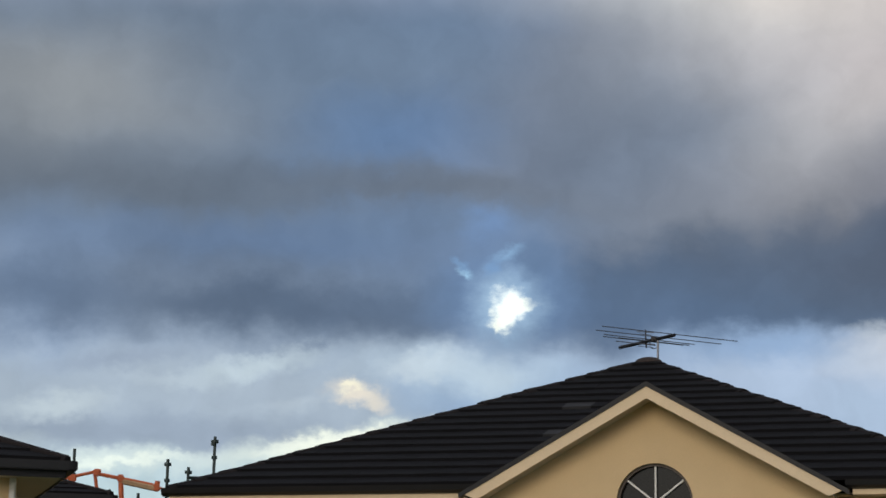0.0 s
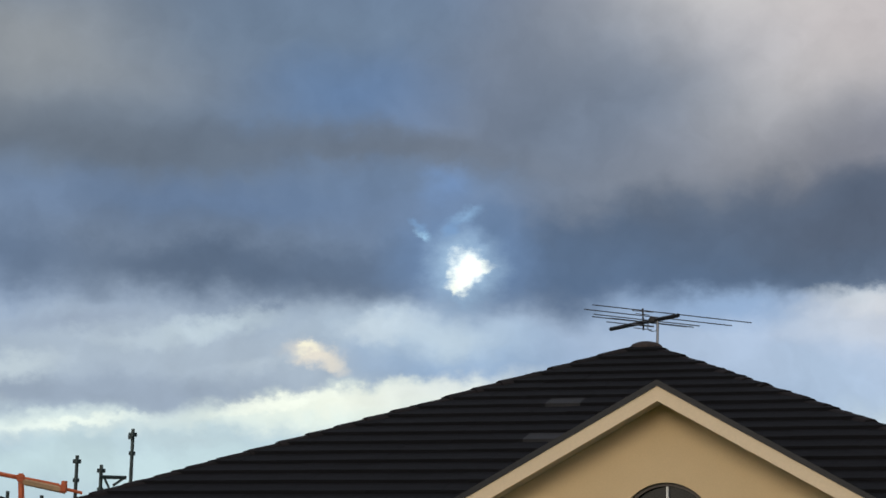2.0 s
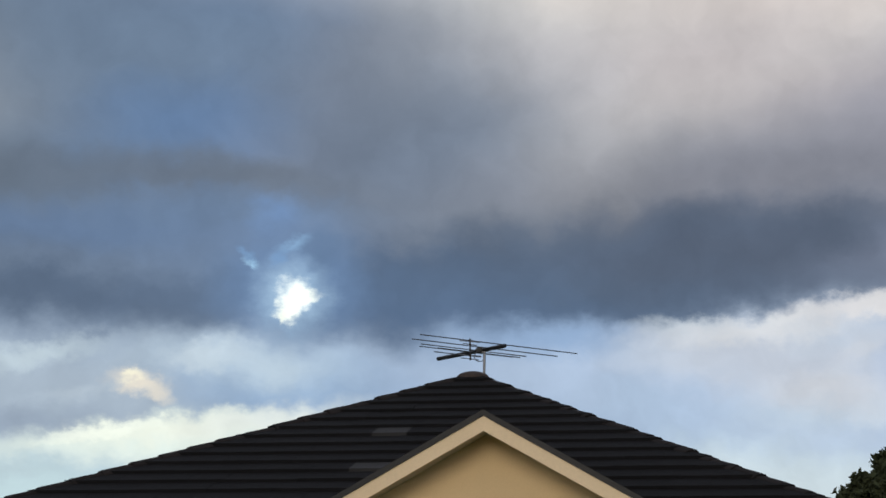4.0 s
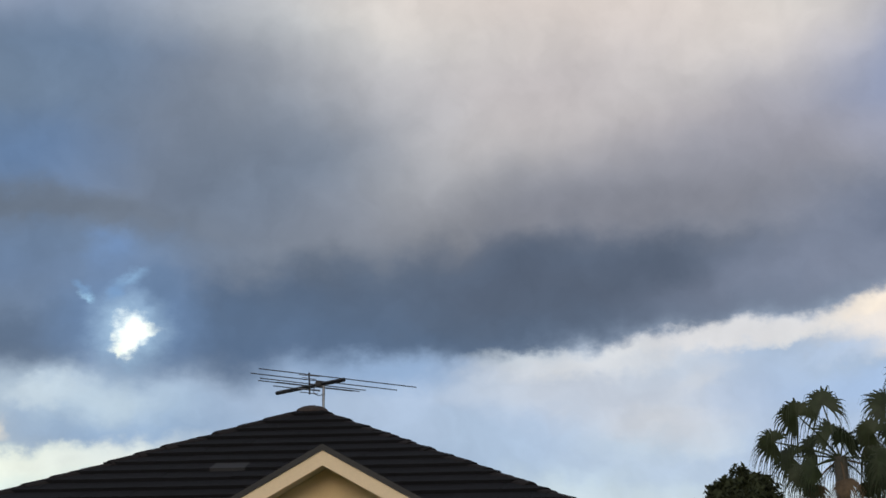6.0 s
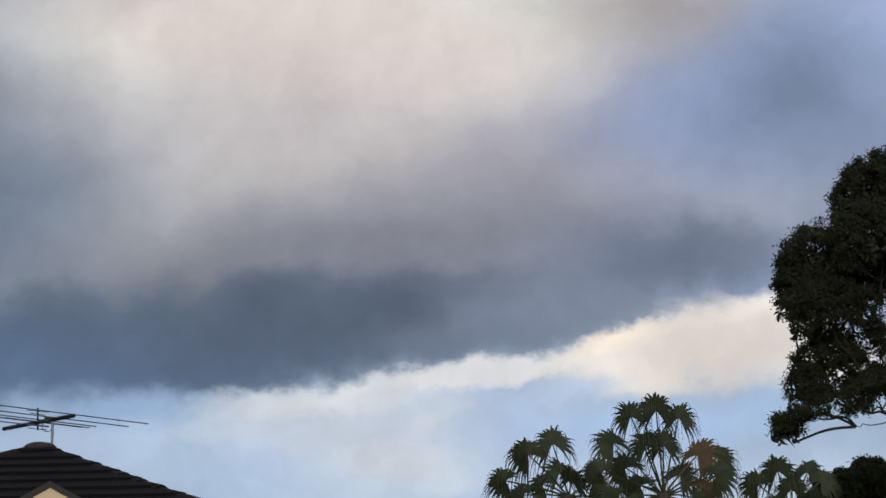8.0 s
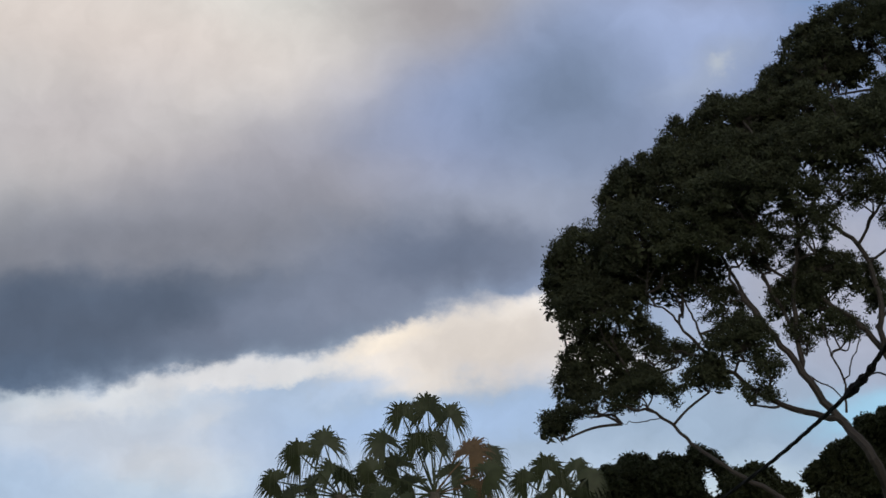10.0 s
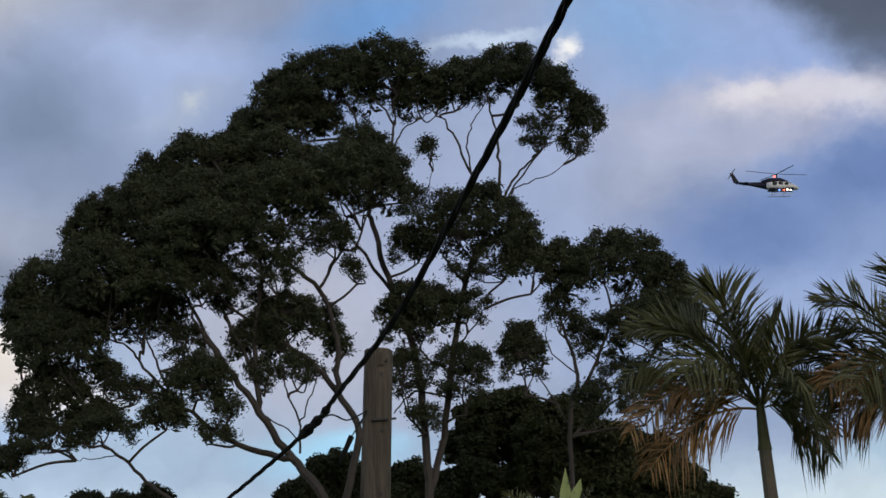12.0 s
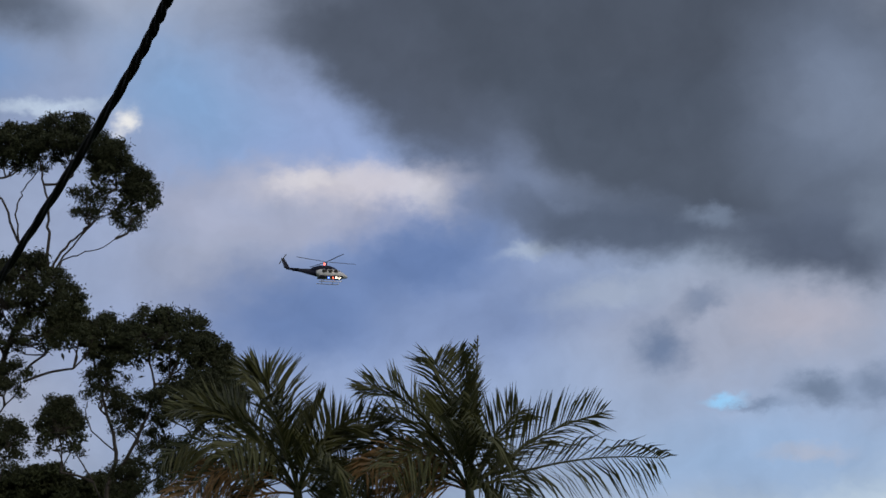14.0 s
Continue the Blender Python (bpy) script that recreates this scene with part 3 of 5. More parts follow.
# ---- neighbouring roofs and the scaffold ----
def hip_house(name, place, turn, w, d, eave, slope, label):
    """A low house: walls, hip roof, gutter, fascia, soffit, downpipe."""
    h = thing(name, place, turn, label, "house")
    bm = bmesh.new()
    box(bm, -w + 0.5, 0.5, 0, w - 0.5, d - 0.5, eave - 0.16)
    part("wall", bm, RENDER, h)
    bm = bmesh.new()
    run = min(w, d / 2)
    c = [(-w, 0), (w, 0), (w, d), (-w, d)]
    lo = [bm.verts.new((x, y, eave)) for x, y in c]
    r0 = bm.verts.new((-w + run, run, eave + run * slope))
    r1 = bm.verts.new((w - run, run, eave + run * slope)) if w - run > 0.01 else r0
    bm.faces.new((lo[0], lo[1], r1, r0) if r1 is not r0 else (lo[0], lo[1], r0))
    bm.faces.new((lo[1], lo[2], r1))
    bm.faces.new((lo[2], lo[3], r0, r1) if r1 is not r0 else (lo[2], lo[3], r0))
    bm.faces.new((lo[3], lo[0], r0))
    bm.faces.new(lo[::-1])
    part("roof", bm, ROOF, h)
    # stepped courses on the front and the near end
    n = int(run / 0.32)
    for k in range(n):
        y0, y1 = k * 0.32, k * 0.32 + 0.34
        bm = bmesh.new()
        for a_, b_ in (((-w + y0, y0), (w - y0, y0)), ((w - y0, y0), (w - y0, d - y0))):
            s = 1 if a_[1] == b_[1] else 0
            q = [(*a_, eave + y0 * slope + 0.035), (*b_, eave + y0 * slope + 0.035)]
            if s:
                q += [(w - y1, y1, eave + y1 * slope + 0.008), (-w + y1, y1, eave + y1 * slope + 0.008)]
            else:
                q += [(w - y1, d - y1, eave + y1 * slope + 0.008), (w - y1, y1, eave + y1 * slope + 0.008)]
            f = [bm.verts.new(p) for p in q]
            bm.faces.new(f)
            g = [bm.verts.new((x, y, z - 0.035)) for x, y, z in q[:2]]
            bm.faces.new((f[0], g[0], g[1], f[1]))
        part("tile_course", bm, ROOF, h)
    bm = bmesh.new()
    tube(bm, [(w, 0, eave + 0.0), (w - run, run, eave + run * slope + 0.02)], 0.06, sides=8)
    part("hip_cap", bm, HIPCAP, h)
    for nm, dz0, dz1, o0, o1, mt in (("gutter", -0.12, -0.01, 0.0, 0.11, GUTTER), ("fascia", -0.2, -0.03, -0.03, -0.003, GUTTER)):
        bm = bmesh.new()
        box(bm, -w - o1, -o1, eave + dz0, w + o1, -o0, eave + dz1, 0.012)
        part(nm, bm, mt, h)
        bm = bmesh.new()
        box(bm, w + o0, -o1, eave + dz0, w + o1, d, eave + dz1, 0.012)
        part(nm, bm, mt, h)
    bm = bmesh.new()
    box(bm, -w + 0.03, 0.03, eave - 0.185, w - 0.03, d - 0.03, eave - 0.165)
    part("soffit", bm, SOFFIT, h)
    bm = bmesh.new()
    tube(bm, [(w - 0.56, 0.45, eave - 0.19), (w - 0.56, 0.45, 1.2), (w - 0.56, 0.45, 0.0)], 0.04, sides=8)
    part("downpipe", bm, FRAME, h)
    return h


hip_house("neighbour_house", toward(-14.4, 0, 16.7).xy.to_tuple() + (0,), 17, 5.0, 9.0, 2.5, 0.36, "neighbouring house with a dark tiled roof and white downpipe").location += Vector((-5.0 * math.cos(radians(17)), -5.0 * math.sin(radians(17)), 0))
hip_house("far_house", toward(-11.5, 0, 27.2).xy.to_tuple() + (0,), 13, 5.0, 9.0, 2.9, 0.3, "low house with a dark tiled roof behind the neighbour").location += Vector((-5.0 * math.cos(radians(13)), -5.0 * math.sin(radians(13)), 0))

SCAFF_GREEN = material("green_steel", (0.018, 0.032, 0.032), 0.5, 0.4, spread=0.4, scale=6)
SCAFF_ORANGE = material("orange_steel", (0.5, 0.11, 0.035), 0.6, 0.1, spread=0.35, scale=6)
PLANK = material("scaffold_plank", (0.42, 0.27, 0.15), 0.8, spread=0.3, scale=5)
scaffold = thing("scaffold", toward(-10.5, 0, 30).xy.to_tuple() + (0,), 10.5, "steel scaffold with green standards and orange guard frames", "scaffold")


def sc(az, el, dy=0.0):
    q = toward(az, el, 30.0 + dy)
    return scaffold.matrix_basis.inverted() @ q


def bar(name, pts, r, mat_, parent):
    bm = bmesh.new()
    tube(bm, pts, r, sides=6)
    return part(name, bm, mat_, parent)


for az, el, low in ((-7.77, 5.04, 1), (-12.7, 4.44, 0), (-9.41, 4.18, 1), (-8.67, 3.92, 1), (-11.41, 3.05, 0), (-10.4, 2.95, 0)):
    foot = sc(az, el)
    foot.z = 0.0
    p = bar("standard", [foot, sc(az, el)], 0.03, SCAFF_GREEN, scaffold)
    for de in ((0.18, 0.75) if low else (0.9, 1.5)):
        bm = bmesh.new()
        c = sc(az, el - de)
        tube(bm, [c - Vector((0, 0, 0.03)), c + Vector((0, 0, 0.03))], 0.07 if de < 0.2 else 0.055, sides=10)
        part("rosette", bm, SCAFF_GREEN, p)
bar("knob", [sc(-7.82, 4.9), sc(-7.82, 4.72)], 0.05, SCAFF_GREEN, scaffold)
for e0, e1, r, m_ in (((-13.1, 3.36), (-11.75, 3.7), 0.03, SCAFF_ORANGE), ((-12.85, 3.45), (-12.68, 2.85), 0.03, SCAFF_ORANGE), ((-11.97, 3.66), (-11.78, 2.62), 0.035, SCAFF_ORANGE),
                      ((-11.95, 3.6), (-9.9, 3.25), 0.035, SCAFF_ORANGE), ((-11.05, 3.5), (-10.95, 2.3), 0.05, SCAFF_ORANGE), ((-12.95, 2.35), (-11.8, 2.7), 0.025, SCAFF_ORANGE),
                      ((-11.8, 2.6), (-9.6, 2.25), 0.04, PLANK), ((-11.1, 3.38), (-9.7, 3.12), 0.06, PLANK), ((-12.66, 3.2), (-11.95, 2.98), 0.025, SCAFF_GREEN), ((-9.75, 3.4), (-9.75, 3.05), 0.05, SCAFF_ORANGE),
                      ((-8.7, 3.55), (-7.9, 3.55), 0.03, SCAFF_GREEN), ((-8.55, 3.5), (-8.4, 3.2), 0.02, SCAFF_GREEN), ((-7.95, 3.55), (-8.3, 3.3), 0.02, SCAFF_GREEN), ((-9.9, 3.2), (-9.2, 3.05), 0.025, SCAFF_ORANGE)):
    bar("rail" if m_ is not PLANK else "plank", [sc(*e0, dy=-0.06), sc(*e1, dy=-0.06)], r, m_, scaffold)
for az, el in ((-11.9, 3.62), (-12.7, 3.4), (-11.05, 3.45), (-9.78, 3.18)):
    bm = bmesh.new()
    c = sc(az, el, -0.08)
    box(bm, c.x - 0.06, c.y - 0.05, c.z - 0.07, c.x + 0.06, c.y + 0.05, c.z + 0.07, 0.02)
    part("coupler", bm, SCAFF_ORANGE, scaffold)

# ---- trees ----
GUMLEAF = material("gum_leaf", (0.029, 0.035, 0.018), 0.8, spec=0.2, spread=0.5, scale=0.35, fine=3, bump=0)
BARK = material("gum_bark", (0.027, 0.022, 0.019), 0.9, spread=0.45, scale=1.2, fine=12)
FANLEAF = material("fan_leaf", (0.026, 0.035, 0.013), 0.6, spec=0.3, spread=0.4, scale=0.8, fine=6, bump=0)
DEADLEAF = material("dead_leaf", (0.085, 0.054, 0.026), 0.8, spread=0.4, scale=2, fine=12, bump=0)
PALMLEAF = material("feather_leaf", (0.048, 0.052, 0.018), 0.55, spec=0.3, spread=0.4, scale=0.8, fine=8, bump=0)
DRYFROND = material("dry_frond", (0.15, 0.085, 0.028), 0.7, spread=0.4, scale=2, fine=12, bump=0)
PALMTRUNK = material("palm_trunk", (0.065, 0.058, 0.044), 0.85, spread=0.4, scale=2, fine=14)
BUSHLEAF = material("dark_leaf", (0.03, 0.036, 0.016), 0.8, spec=0.2, spread=0.5, scale=0.4, fine=3, bump=0)


def leaves(rng, centres, length, width, droop=0.6):
    """Small pointed leaves about the given places: vertices and faces."""
    n = len(centres)
    d = rng.normal(size=(n, 3))
    d[:, 2] = d[:, 2] * 0.6 - droop
    d /= np.linalg.norm(d, axis=1)[:, None]
    s = np.cross(d, rng.normal(size=(n, 3)))
    s /= np.linalg.norm(s, axis=1)[:, None] + 1e-9
    ln = (length * rng.uniform(0.6, 1.35, n))[:, None]
    wd = (width * rng.uniform(0.7, 1.3, n))[:, None]
    v = np.stack([centres - d * ln / 2, centres + s * wd / 2 - d * ln * 0.1, centres + d * ln / 2, centres - s * wd / 2 - d * ln * 0.1], 1).reshape(-1, 3)
    return v, np.arange(4 * n).reshape(-1, 4)


class Tree:
    """A trunk with limbs, and a crown of leaf clumps carried by fans of twigs."""

    def __init__(self, name, az, dist, label, seed, leaf=GUMLEAF, size=(0.125, 0.042)):
        self.ob = thing(name, toward(az, 0, dist).xy.to_tuple() + (0,), -az, label, "tree", "trees")
        self.rng, self.wood, self.spots, self.leaf, self.size = np.random.default_rng(seed), bmesh.new(), [], leaf, size
        self.nodes, self.deep = [], []

    def limb(self, pts, r0, r1):
        pts = [Vector((x, self.rng.normal(0, 0.25) if i else 0.0, z)) for i, (x, z) in enumerate(pts)]
        line = bend(pts, 5)
        line = [q + Vector(self.rng.normal(0, 0.03, 3)) if 0 < i < len(line) - 1 else q for i, q in enumerate(line)]
        self.nodes += line
        tube(self.wood, line, r0 * 0.7, r1 * 0.75, 7)

    def dome(self, x, y, top, w, drop, thick, dense):
        """One layer of the crown: leaf tufts under a domed top, open towards its underside, on forking boughs."""
        rng = self.rng
        n = int(max(8, 42 * w * (0.5 + thick) * (1.0 if dense > 0.7 else 0.45 + 0.6 * dense)))
        ang, rad = rng.uniform(0, math.tau, n), np.sqrt(rng.uniform(0, 1, n))
        deep = rng.uniform(0, 1, n) ** (1.5 if dense > 0.7 else 1.0)
        deep[: n // 3] *= 0.15
        cx, cy = x + (w - 0.12) * rad * np.cos(ang), y + 0.75 * w * rad * np.sin(ang)
        lift = 0.1 * np.sin(cx * 4.1 + y) + 0.08 * np.sin(cx * 9.7 + 2 * y)
        cz = top - 0.17 + lift - drop * rad ** 2.9 - deep * (thick - 0.15) * (1 - 0.45 * rad ** 2)
        anchor = Vector((x + rng.normal(0, 0.15 * w), y * 0.7, top - drop * 0.3 - thick * rng.uniform(1.0, 1.25)))
        stem = min(self.nodes, key=lambda q: (q - anchor).length + 2.5 * max(0.0, q.z + 0.2 - anchor.z))
        mid = stem.lerp(anchor, 0.5) + Vector(rng.normal(0, 0.1, 3))
        tube(self.wood, bend([stem, mid, anchor], 4), 0.05, 0.036, 6)
        forks = []
        for k in range(max(3, int(2.6 * w))):
            i = int(rng.integers(n))
            fork = anchor.lerp(Vector((cx[i], cy[i], cz[i])), rng.uniform(0.45, 0.7)) + Vector(rng.normal(0, 0.1, 3))
            mid = anchor.lerp(fork, 0.5) + Vector(rng.normal(0, 0.08, 3))
            tube(self.wood, bend([anchor, mid, fork], 3), 0.034, 0.02, 5)
            forks.append(fork)
        for i in range(n):
            c = Vector((cx[i], cy[i], cz[i]))
            if i % 2 == 0 and self.leaf is GUMLEAF:
                fork = min(forks, key=lambda q: (q - c).length)
                mid = fork.lerp(c, 0.5) + Vector(rng.normal(0, 0.07, 3))
                tube(self.wood, [fork, mid, c], 0.016, 0.006, 4)
            k = int(rng.uniform(0.6, 1.3) * (95 if dense > 0.7 else 55 + 50 * dense))
            ball = rng.normal(size=(k, 3)) * (0.115, 0.115, 0.085)
            self.spots.append(ball + (cx[i], cy[i], cz[i]))
        if dense > 0.7:
            # coarse leafage in the depth of the layer
            m = int(150 * w * thick)
            ang, rad = rng.uniform(0, math.tau, m), np.sqrt(rng.uniform(0, 0.8, m))
            z = top - 0.3 - drop * rad ** 2.9 - rng.uniform(0.03, 0.62, m) * thick
            self.deep.append(np.stack([x + w * rad * np.cos(ang), y + 0.6 * w * rad * np.sin(ang), z], 1))

    def done(self):
        v, f = leaves(self.rng, np.concatenate(self.spots), *self.size)
        if self.deep:
            v2, f2 = leaves(self.rng, np.concatenate(self.deep), 0.3, 0.13)
            v, f = np.concatenate([v, v2]), np.concatenate([f, f2 + len(v)])
        part("trunk", self.wood, BARK, self.ob, "dark brown branching trunk")
        raw("crown", v.tolist(), f.tolist(), self.leaf, self.ob, "dark olive leaves in rounded clumps")


gum = Tree("gum_tree", 41.16, 60.0, "tall spreading gum tree with dark umbrella-like leaf clumps", 3)
gum_two = Tree("gum_tree", 44.53, 63.0, "tall gum tree with a high crown on bare forks", 4)
gum_three = Tree("gum_tree", 46.9, 63.0, "smaller gum tree beside the tall gums", 5)
# wide gum: limbs, then the domed layers of its crown
gum.limb([(-0.02, 3.25), (0.03, 6.65), (-0.38, 8.32), (-1.39, 9.78), (-2.28, 11.20), (-3.31, 12.83), (-3.98, 13.83), (-4.36, 14.47)], 0.3, 0.06)
gum.limb([(-1.26, 9.62), (-2.35, 10.03), (-3.26, 10.40), (-4.15, 11.08), (-5.09, 11.80), (-6.16, 12.25), (-7.09, 12.54)], 0.17, 0.04)
gum.limb([(-2.28, 11.20), (-2.39, 12.57), (-2.34, 14.10), (-2.04, 15.44), (-1.59, 16.58)], 0.15, 0.05)
gum.limb([(0.14, 7.74), (0.87, 10.28), (0.28, 11.82), (-0.32, 12.62), (-1.39, 13.65), (-2.55, 14.40), (-3.93, 15.56)], 0.2, 0.05)
gum.limb([(0.28, 11.82), (0.34, 13.54), (-0.15, 15.31), (-1.23, 16.26), (-2.14, 17.01), (-3.06, 17.67)], 0.15, 0.05)
gum.limb([(-0.15, 15.31), (0.70, 16.62), (0.94, 17.39), (0.63, 18.41)], 0.08, 0.03)
gum.limb([(-4.87, 11.70), (-5.95, 12.81), (-6.48, 13.61), (-7.40, 14.15)], 0.09, 0.03)
gum.limb([(-5.09, 11.80), (-5.56, 12.98), (-5.81, 13.76), (-6.25, 14.56)], 0.07, 0.03)
gum.limb([(-3.98, 13.83), (-4.77, 13.88), (-5.50, 14.51)], 0.06, 0.03)
gum.limb([(-3.31, 12.83), (-4.18, 14.42), (-4.69, 15.62), (-5.41, 16.64), (-6.33, 17.49)], 0.1, 0.04)
gum.limb([(-2.39, 12.57), (-3.23, 14.35), (-3.91, 15.95), (-4.60, 17.57), (-4.92, 18.99)], 0.1, 0.04)
gum.limb([(-2.34, 14.10), (-2.02, 15.82), (-2.31, 17.42), (-2.99, 19.05), (-3.51, 20.10)], 0.1, 0.04)
gum.limb([(-1.59, 16.58), (-0.75, 17.90), (-0.29, 19.07), (-0.62, 20.10)], 0.08, 0.03)
gum.limb([(-1.12, 5.82), (-3.60, 7.43), (-4.99, 8.37), (-6.10, 9.29), (-6.95, 10.20), (-7.91, 10.52), (-8.92, 10.85)], 0.13, 0.04)
gum.limb([(-6.95, 10.20), (-7.92, 10.11), (-8.30, 10.06)], 0.03, 0.015)
gum.limb([(-1.06, 9.85), (-1.04, 10.78), (-1.40, 11.94), (-1.54, 12.71)], 0.06, 0.03)
gum.limb([(-1.04, 10.78), (-0.57, 11.69), (-0.32, 12.62)], 0.04, 0.02)
gum.limb([(-2.28, 11.20), (-1.56, 10.72), (-1.06, 10.32)], 0.04, 0.03)
gum.limb([(-7.09, 12.54), (-7.82, 13.13), (-8.76, 13.19)], 0.05, 0.02)
gum.limb([(-7.40, 14.15), (-8.14, 14.69), (-9.08, 15.04)], 0.05, 0.02)
gum.limb([(-6.16, 12.25), (-7.11, 11.94), (-8.06, 11.44), (-9.19, 11.28)], 0.05, 0.02)
gum.dome(1.61, 1.5, 21.46, 1.30, 0.91, 1.54, 0.9)
gum.dome(-4.04, 1.0, 21.29, 1.67, 1.12, 2.44, 1)
gum.dome(-1.61, 1.2, 21.32, 1.67, 0.81, 2.08, 0.95)
gum.dome(-5.67, 0.5, 20.41, 1.05, 1.12, 1.90, 1)
gum.dome(-0.10, 1.3, 20.63, 1.67, 0.63, 1.45, 0.9)
gum.dome(2.69, 0.8, 20.37, 0.62, 0.72, 1.54, 0.45)
gum.dome(-2.66, 1, 21.66, 0.47, 0.40, 0.91, 0.6)
gum.dome(1.11, -1.6, 19.86, 2.03, 1.36, 2.03, 1)
gum.dome(-1.33, -1.2, 19.50, 2.03, 1.12, 1.90, 1)
gum.dome(-3.74, -0.5, 19.55, 1.90, 1.09, 2.26, 1)
gum.dome(-6.10, -0.3, 19.23, 1.81, 1.12, 2.44, 1)
gum.dome(-7.58, 0, 19.01, 1.09, 1.36, 2.26, 1)
gum.dome(-3.43, -1.8, 18.05, 2.17, 0.81, 1.72, 0.95)
gum.dome(-9.21, 0, 17.10, 1.30, 1.36, 2.63, 1)
gum.dome(-7.10, -1, 17.25, 1.67, 1.00, 2.26, 0.95)
gum.dome(-9.96, 0.3, 16.25, 0.83, 1.09, 2.44, 1)
gum.dome(-5.30, -1.3, 16.83, 1.45, 0.72, 1.63, 0.65)
gum.dome(-8.66, -0.4, 15.01, 1.67, 0.72, 2.08, 1)
gum.dome(-6.00, 0.8, 16.14, 1.63, 0.81, 1.90, 1)
gum.dome(-3.89, -1, 16.44, 1.27, 0.72, 1.27, 0.55)
gum.dome(-9.03, 0.3, 13.44, 1.30, 0.81, 1.72, 0.95)
gum.dome(-9.72, 0, 12.30, 0.83, 0.63, 1.36, 0.9)
gum.dome(-10.55, 0, 10.81, 0.62, 0.54, 0.91, 0.8)
gum.dome(-7.30, -0.4, 11.80, 1.23, 0.54, 1.00, 0.55)
gum.dome(-9.10, -0.3, 11.28, 1.27, 0.45, 0.76, 0.5)
gum.dome(-7.42, 0.2, 13.58, 0.81, 0.54, 1.09, 0.7)
gum.dome(-1.06, 0.6, 15.37, 1.67, 0.76, 1.45, 1)
gum.dome(-2.28, 0.6, 14.58, 1.09, 0.54, 1.36, 0.95)
gum.dome(0.35, 0.3, 14.27, 0.54, 0.54, 1.12, 0.8)
gum.dome(-0.93, 0.4, 13.39, 0.87, 0.45, 1.12, 0.45)
gum.dome(-4.23, -0.7, 13.27, 1.27, 0.63, 1.36, 0.8)
gum.dome(-5.42, -0.5, 12.05, 0.91, 0.45, 1.09, 0.75)
gum.dome(-3.35, -0.5, 12.11, 0.72, 0.36, 0.87, 0.5)
gum.dome(-1.87, -0.9, 16.76, 1.45, 0.63, 1.36, 0.5)
gum.dome(0.39, -0.8, 17.23, 0.91, 0.45, 0.81, 0.3)
gum.dome(1.06, -0.6, 16.40, 0.47, 0.36, 0.91, 0.35)
# tall gum: high crown on bare forks
gum_two.limb([(-0.75, 2.59), (-0.52, 6.69), (-0.48, 8.41), (-0.51, 11.73), (-0.71, 13.54), (-1.30, 15.71), (-1.79, 17.91), (-1.96, 18.96), (-1.59, 19.98), (-1.01, 20.98), (-0.83, 22.03)], 0.26, 0.05)
gum_two.limb([(-1.30, 15.71), (-2.19, 17.12), (-2.73, 17.99), (-3.18, 18.86)], 0.1, 0.04)
gum_two.limb([(-0.48, 8.41), (0.11, 10.51), (0.68, 13.23), (1.25, 15.81), (1.79, 16.99), (2.47, 17.96), (2.92, 18.55)], 0.19, 0.08)
gum_two.limb([(1.25, 15.81), (0.59, 16.89), (0.06, 17.75)], 0.08, 0.03)
gum_two.limb([(1.44, 16.20), (2.54, 16.52), (3.36, 16.86)], 0.07, 0.03)
gum_two.limb([(2.91, 18.51), (3.16, 19.05), (3.63, 19.36), (4.71, 19.64), (5.58, 20.40)], 0.05, 0.015)
gum_two.limb([(2.76, 18.56), (2.75, 19.81), (2.83, 21.18), (2.61, 22.36), (2.50, 23.02)], 0.09, 0.03)
gum_two.limb([(2.77, 18.66), (3.42, 19.75), (4.19, 20.42), (4.81, 21.36), (5.05, 22.14)], 0.07, 0.025)
gum_two.limb([(2.84, 18.55), (3.84, 19.93), (5.04, 20.98), (5.59, 21.46)], 0.055, 0.02)
gum_two.limb([(2.12, 18.61), (1.81, 19.68), (1.32, 20.99), (0.83, 21.99), (0.32, 22.46)], 0.08, 0.03)
gum_two.limb([(1.81, 19.68), (1.72, 20.96), (2.03, 21.78), (2.49, 22.42)], 0.05, 0.02)
gum_two.limb([(-0.91, 20.98), (-0.55, 21.69), (0.30, 22.14), (0.83, 22.42)], 0.05, 0.02)
gum_two.limb([(-0.84, 21.82), (-1.39, 22.72), (-1.97, 23.21), (-2.35, 23.67)], 0.06, 0.02)
gum_two.limb([(-0.84, 21.82), (-0.78, 22.67), (-0.53, 23.29)], 0.05, 0.02)
gum_two.limb([(-1.47, 20.18), (-2.25, 22.16), (-2.78, 23.28), (-3.56, 24.00)], 0.07, 0.03)
gum_two.limb([(0.17, 19.20), (0.45, 20.22), (0.22, 21.09)], 0.025, 0.012)
gum_two.limb([(0.07, 12.88), (-0.82, 14.15), (-1.35, 14.90)], 0.05, 0.02)
gum_two.limb([(0.38, 11.86), (-0.77, 12.15), (-1.51, 11.41)], 0.06, 0.03)
gum_two.limb([(0.81, 13.62), (1.57, 14.37), (1.93, 15.14)], 0.05, 0.02)
gum_two.dome(-1.11, 0, 25.19, 2.05, 1.10, 1.56, 1)
gum_two.dome(-3.24, 0.4, 25.10, 2.38, 1.62, 1.75, 1)
gum_two.dome(-4.67, 0.2, 24.43, 1.56, 1.67, 2.13, 1)
gum_two.dome(3.49, -0.3, 24.56, 1.71, 1.10, 1.67, 1)
gum_two.dome(1.49, 0.2, 24.27, 1.18, 0.67, 1.62, 1)
gum_two.dome(5.09, -0.2, 23.64, 0.91, 0.91, 1.56, 0.95)
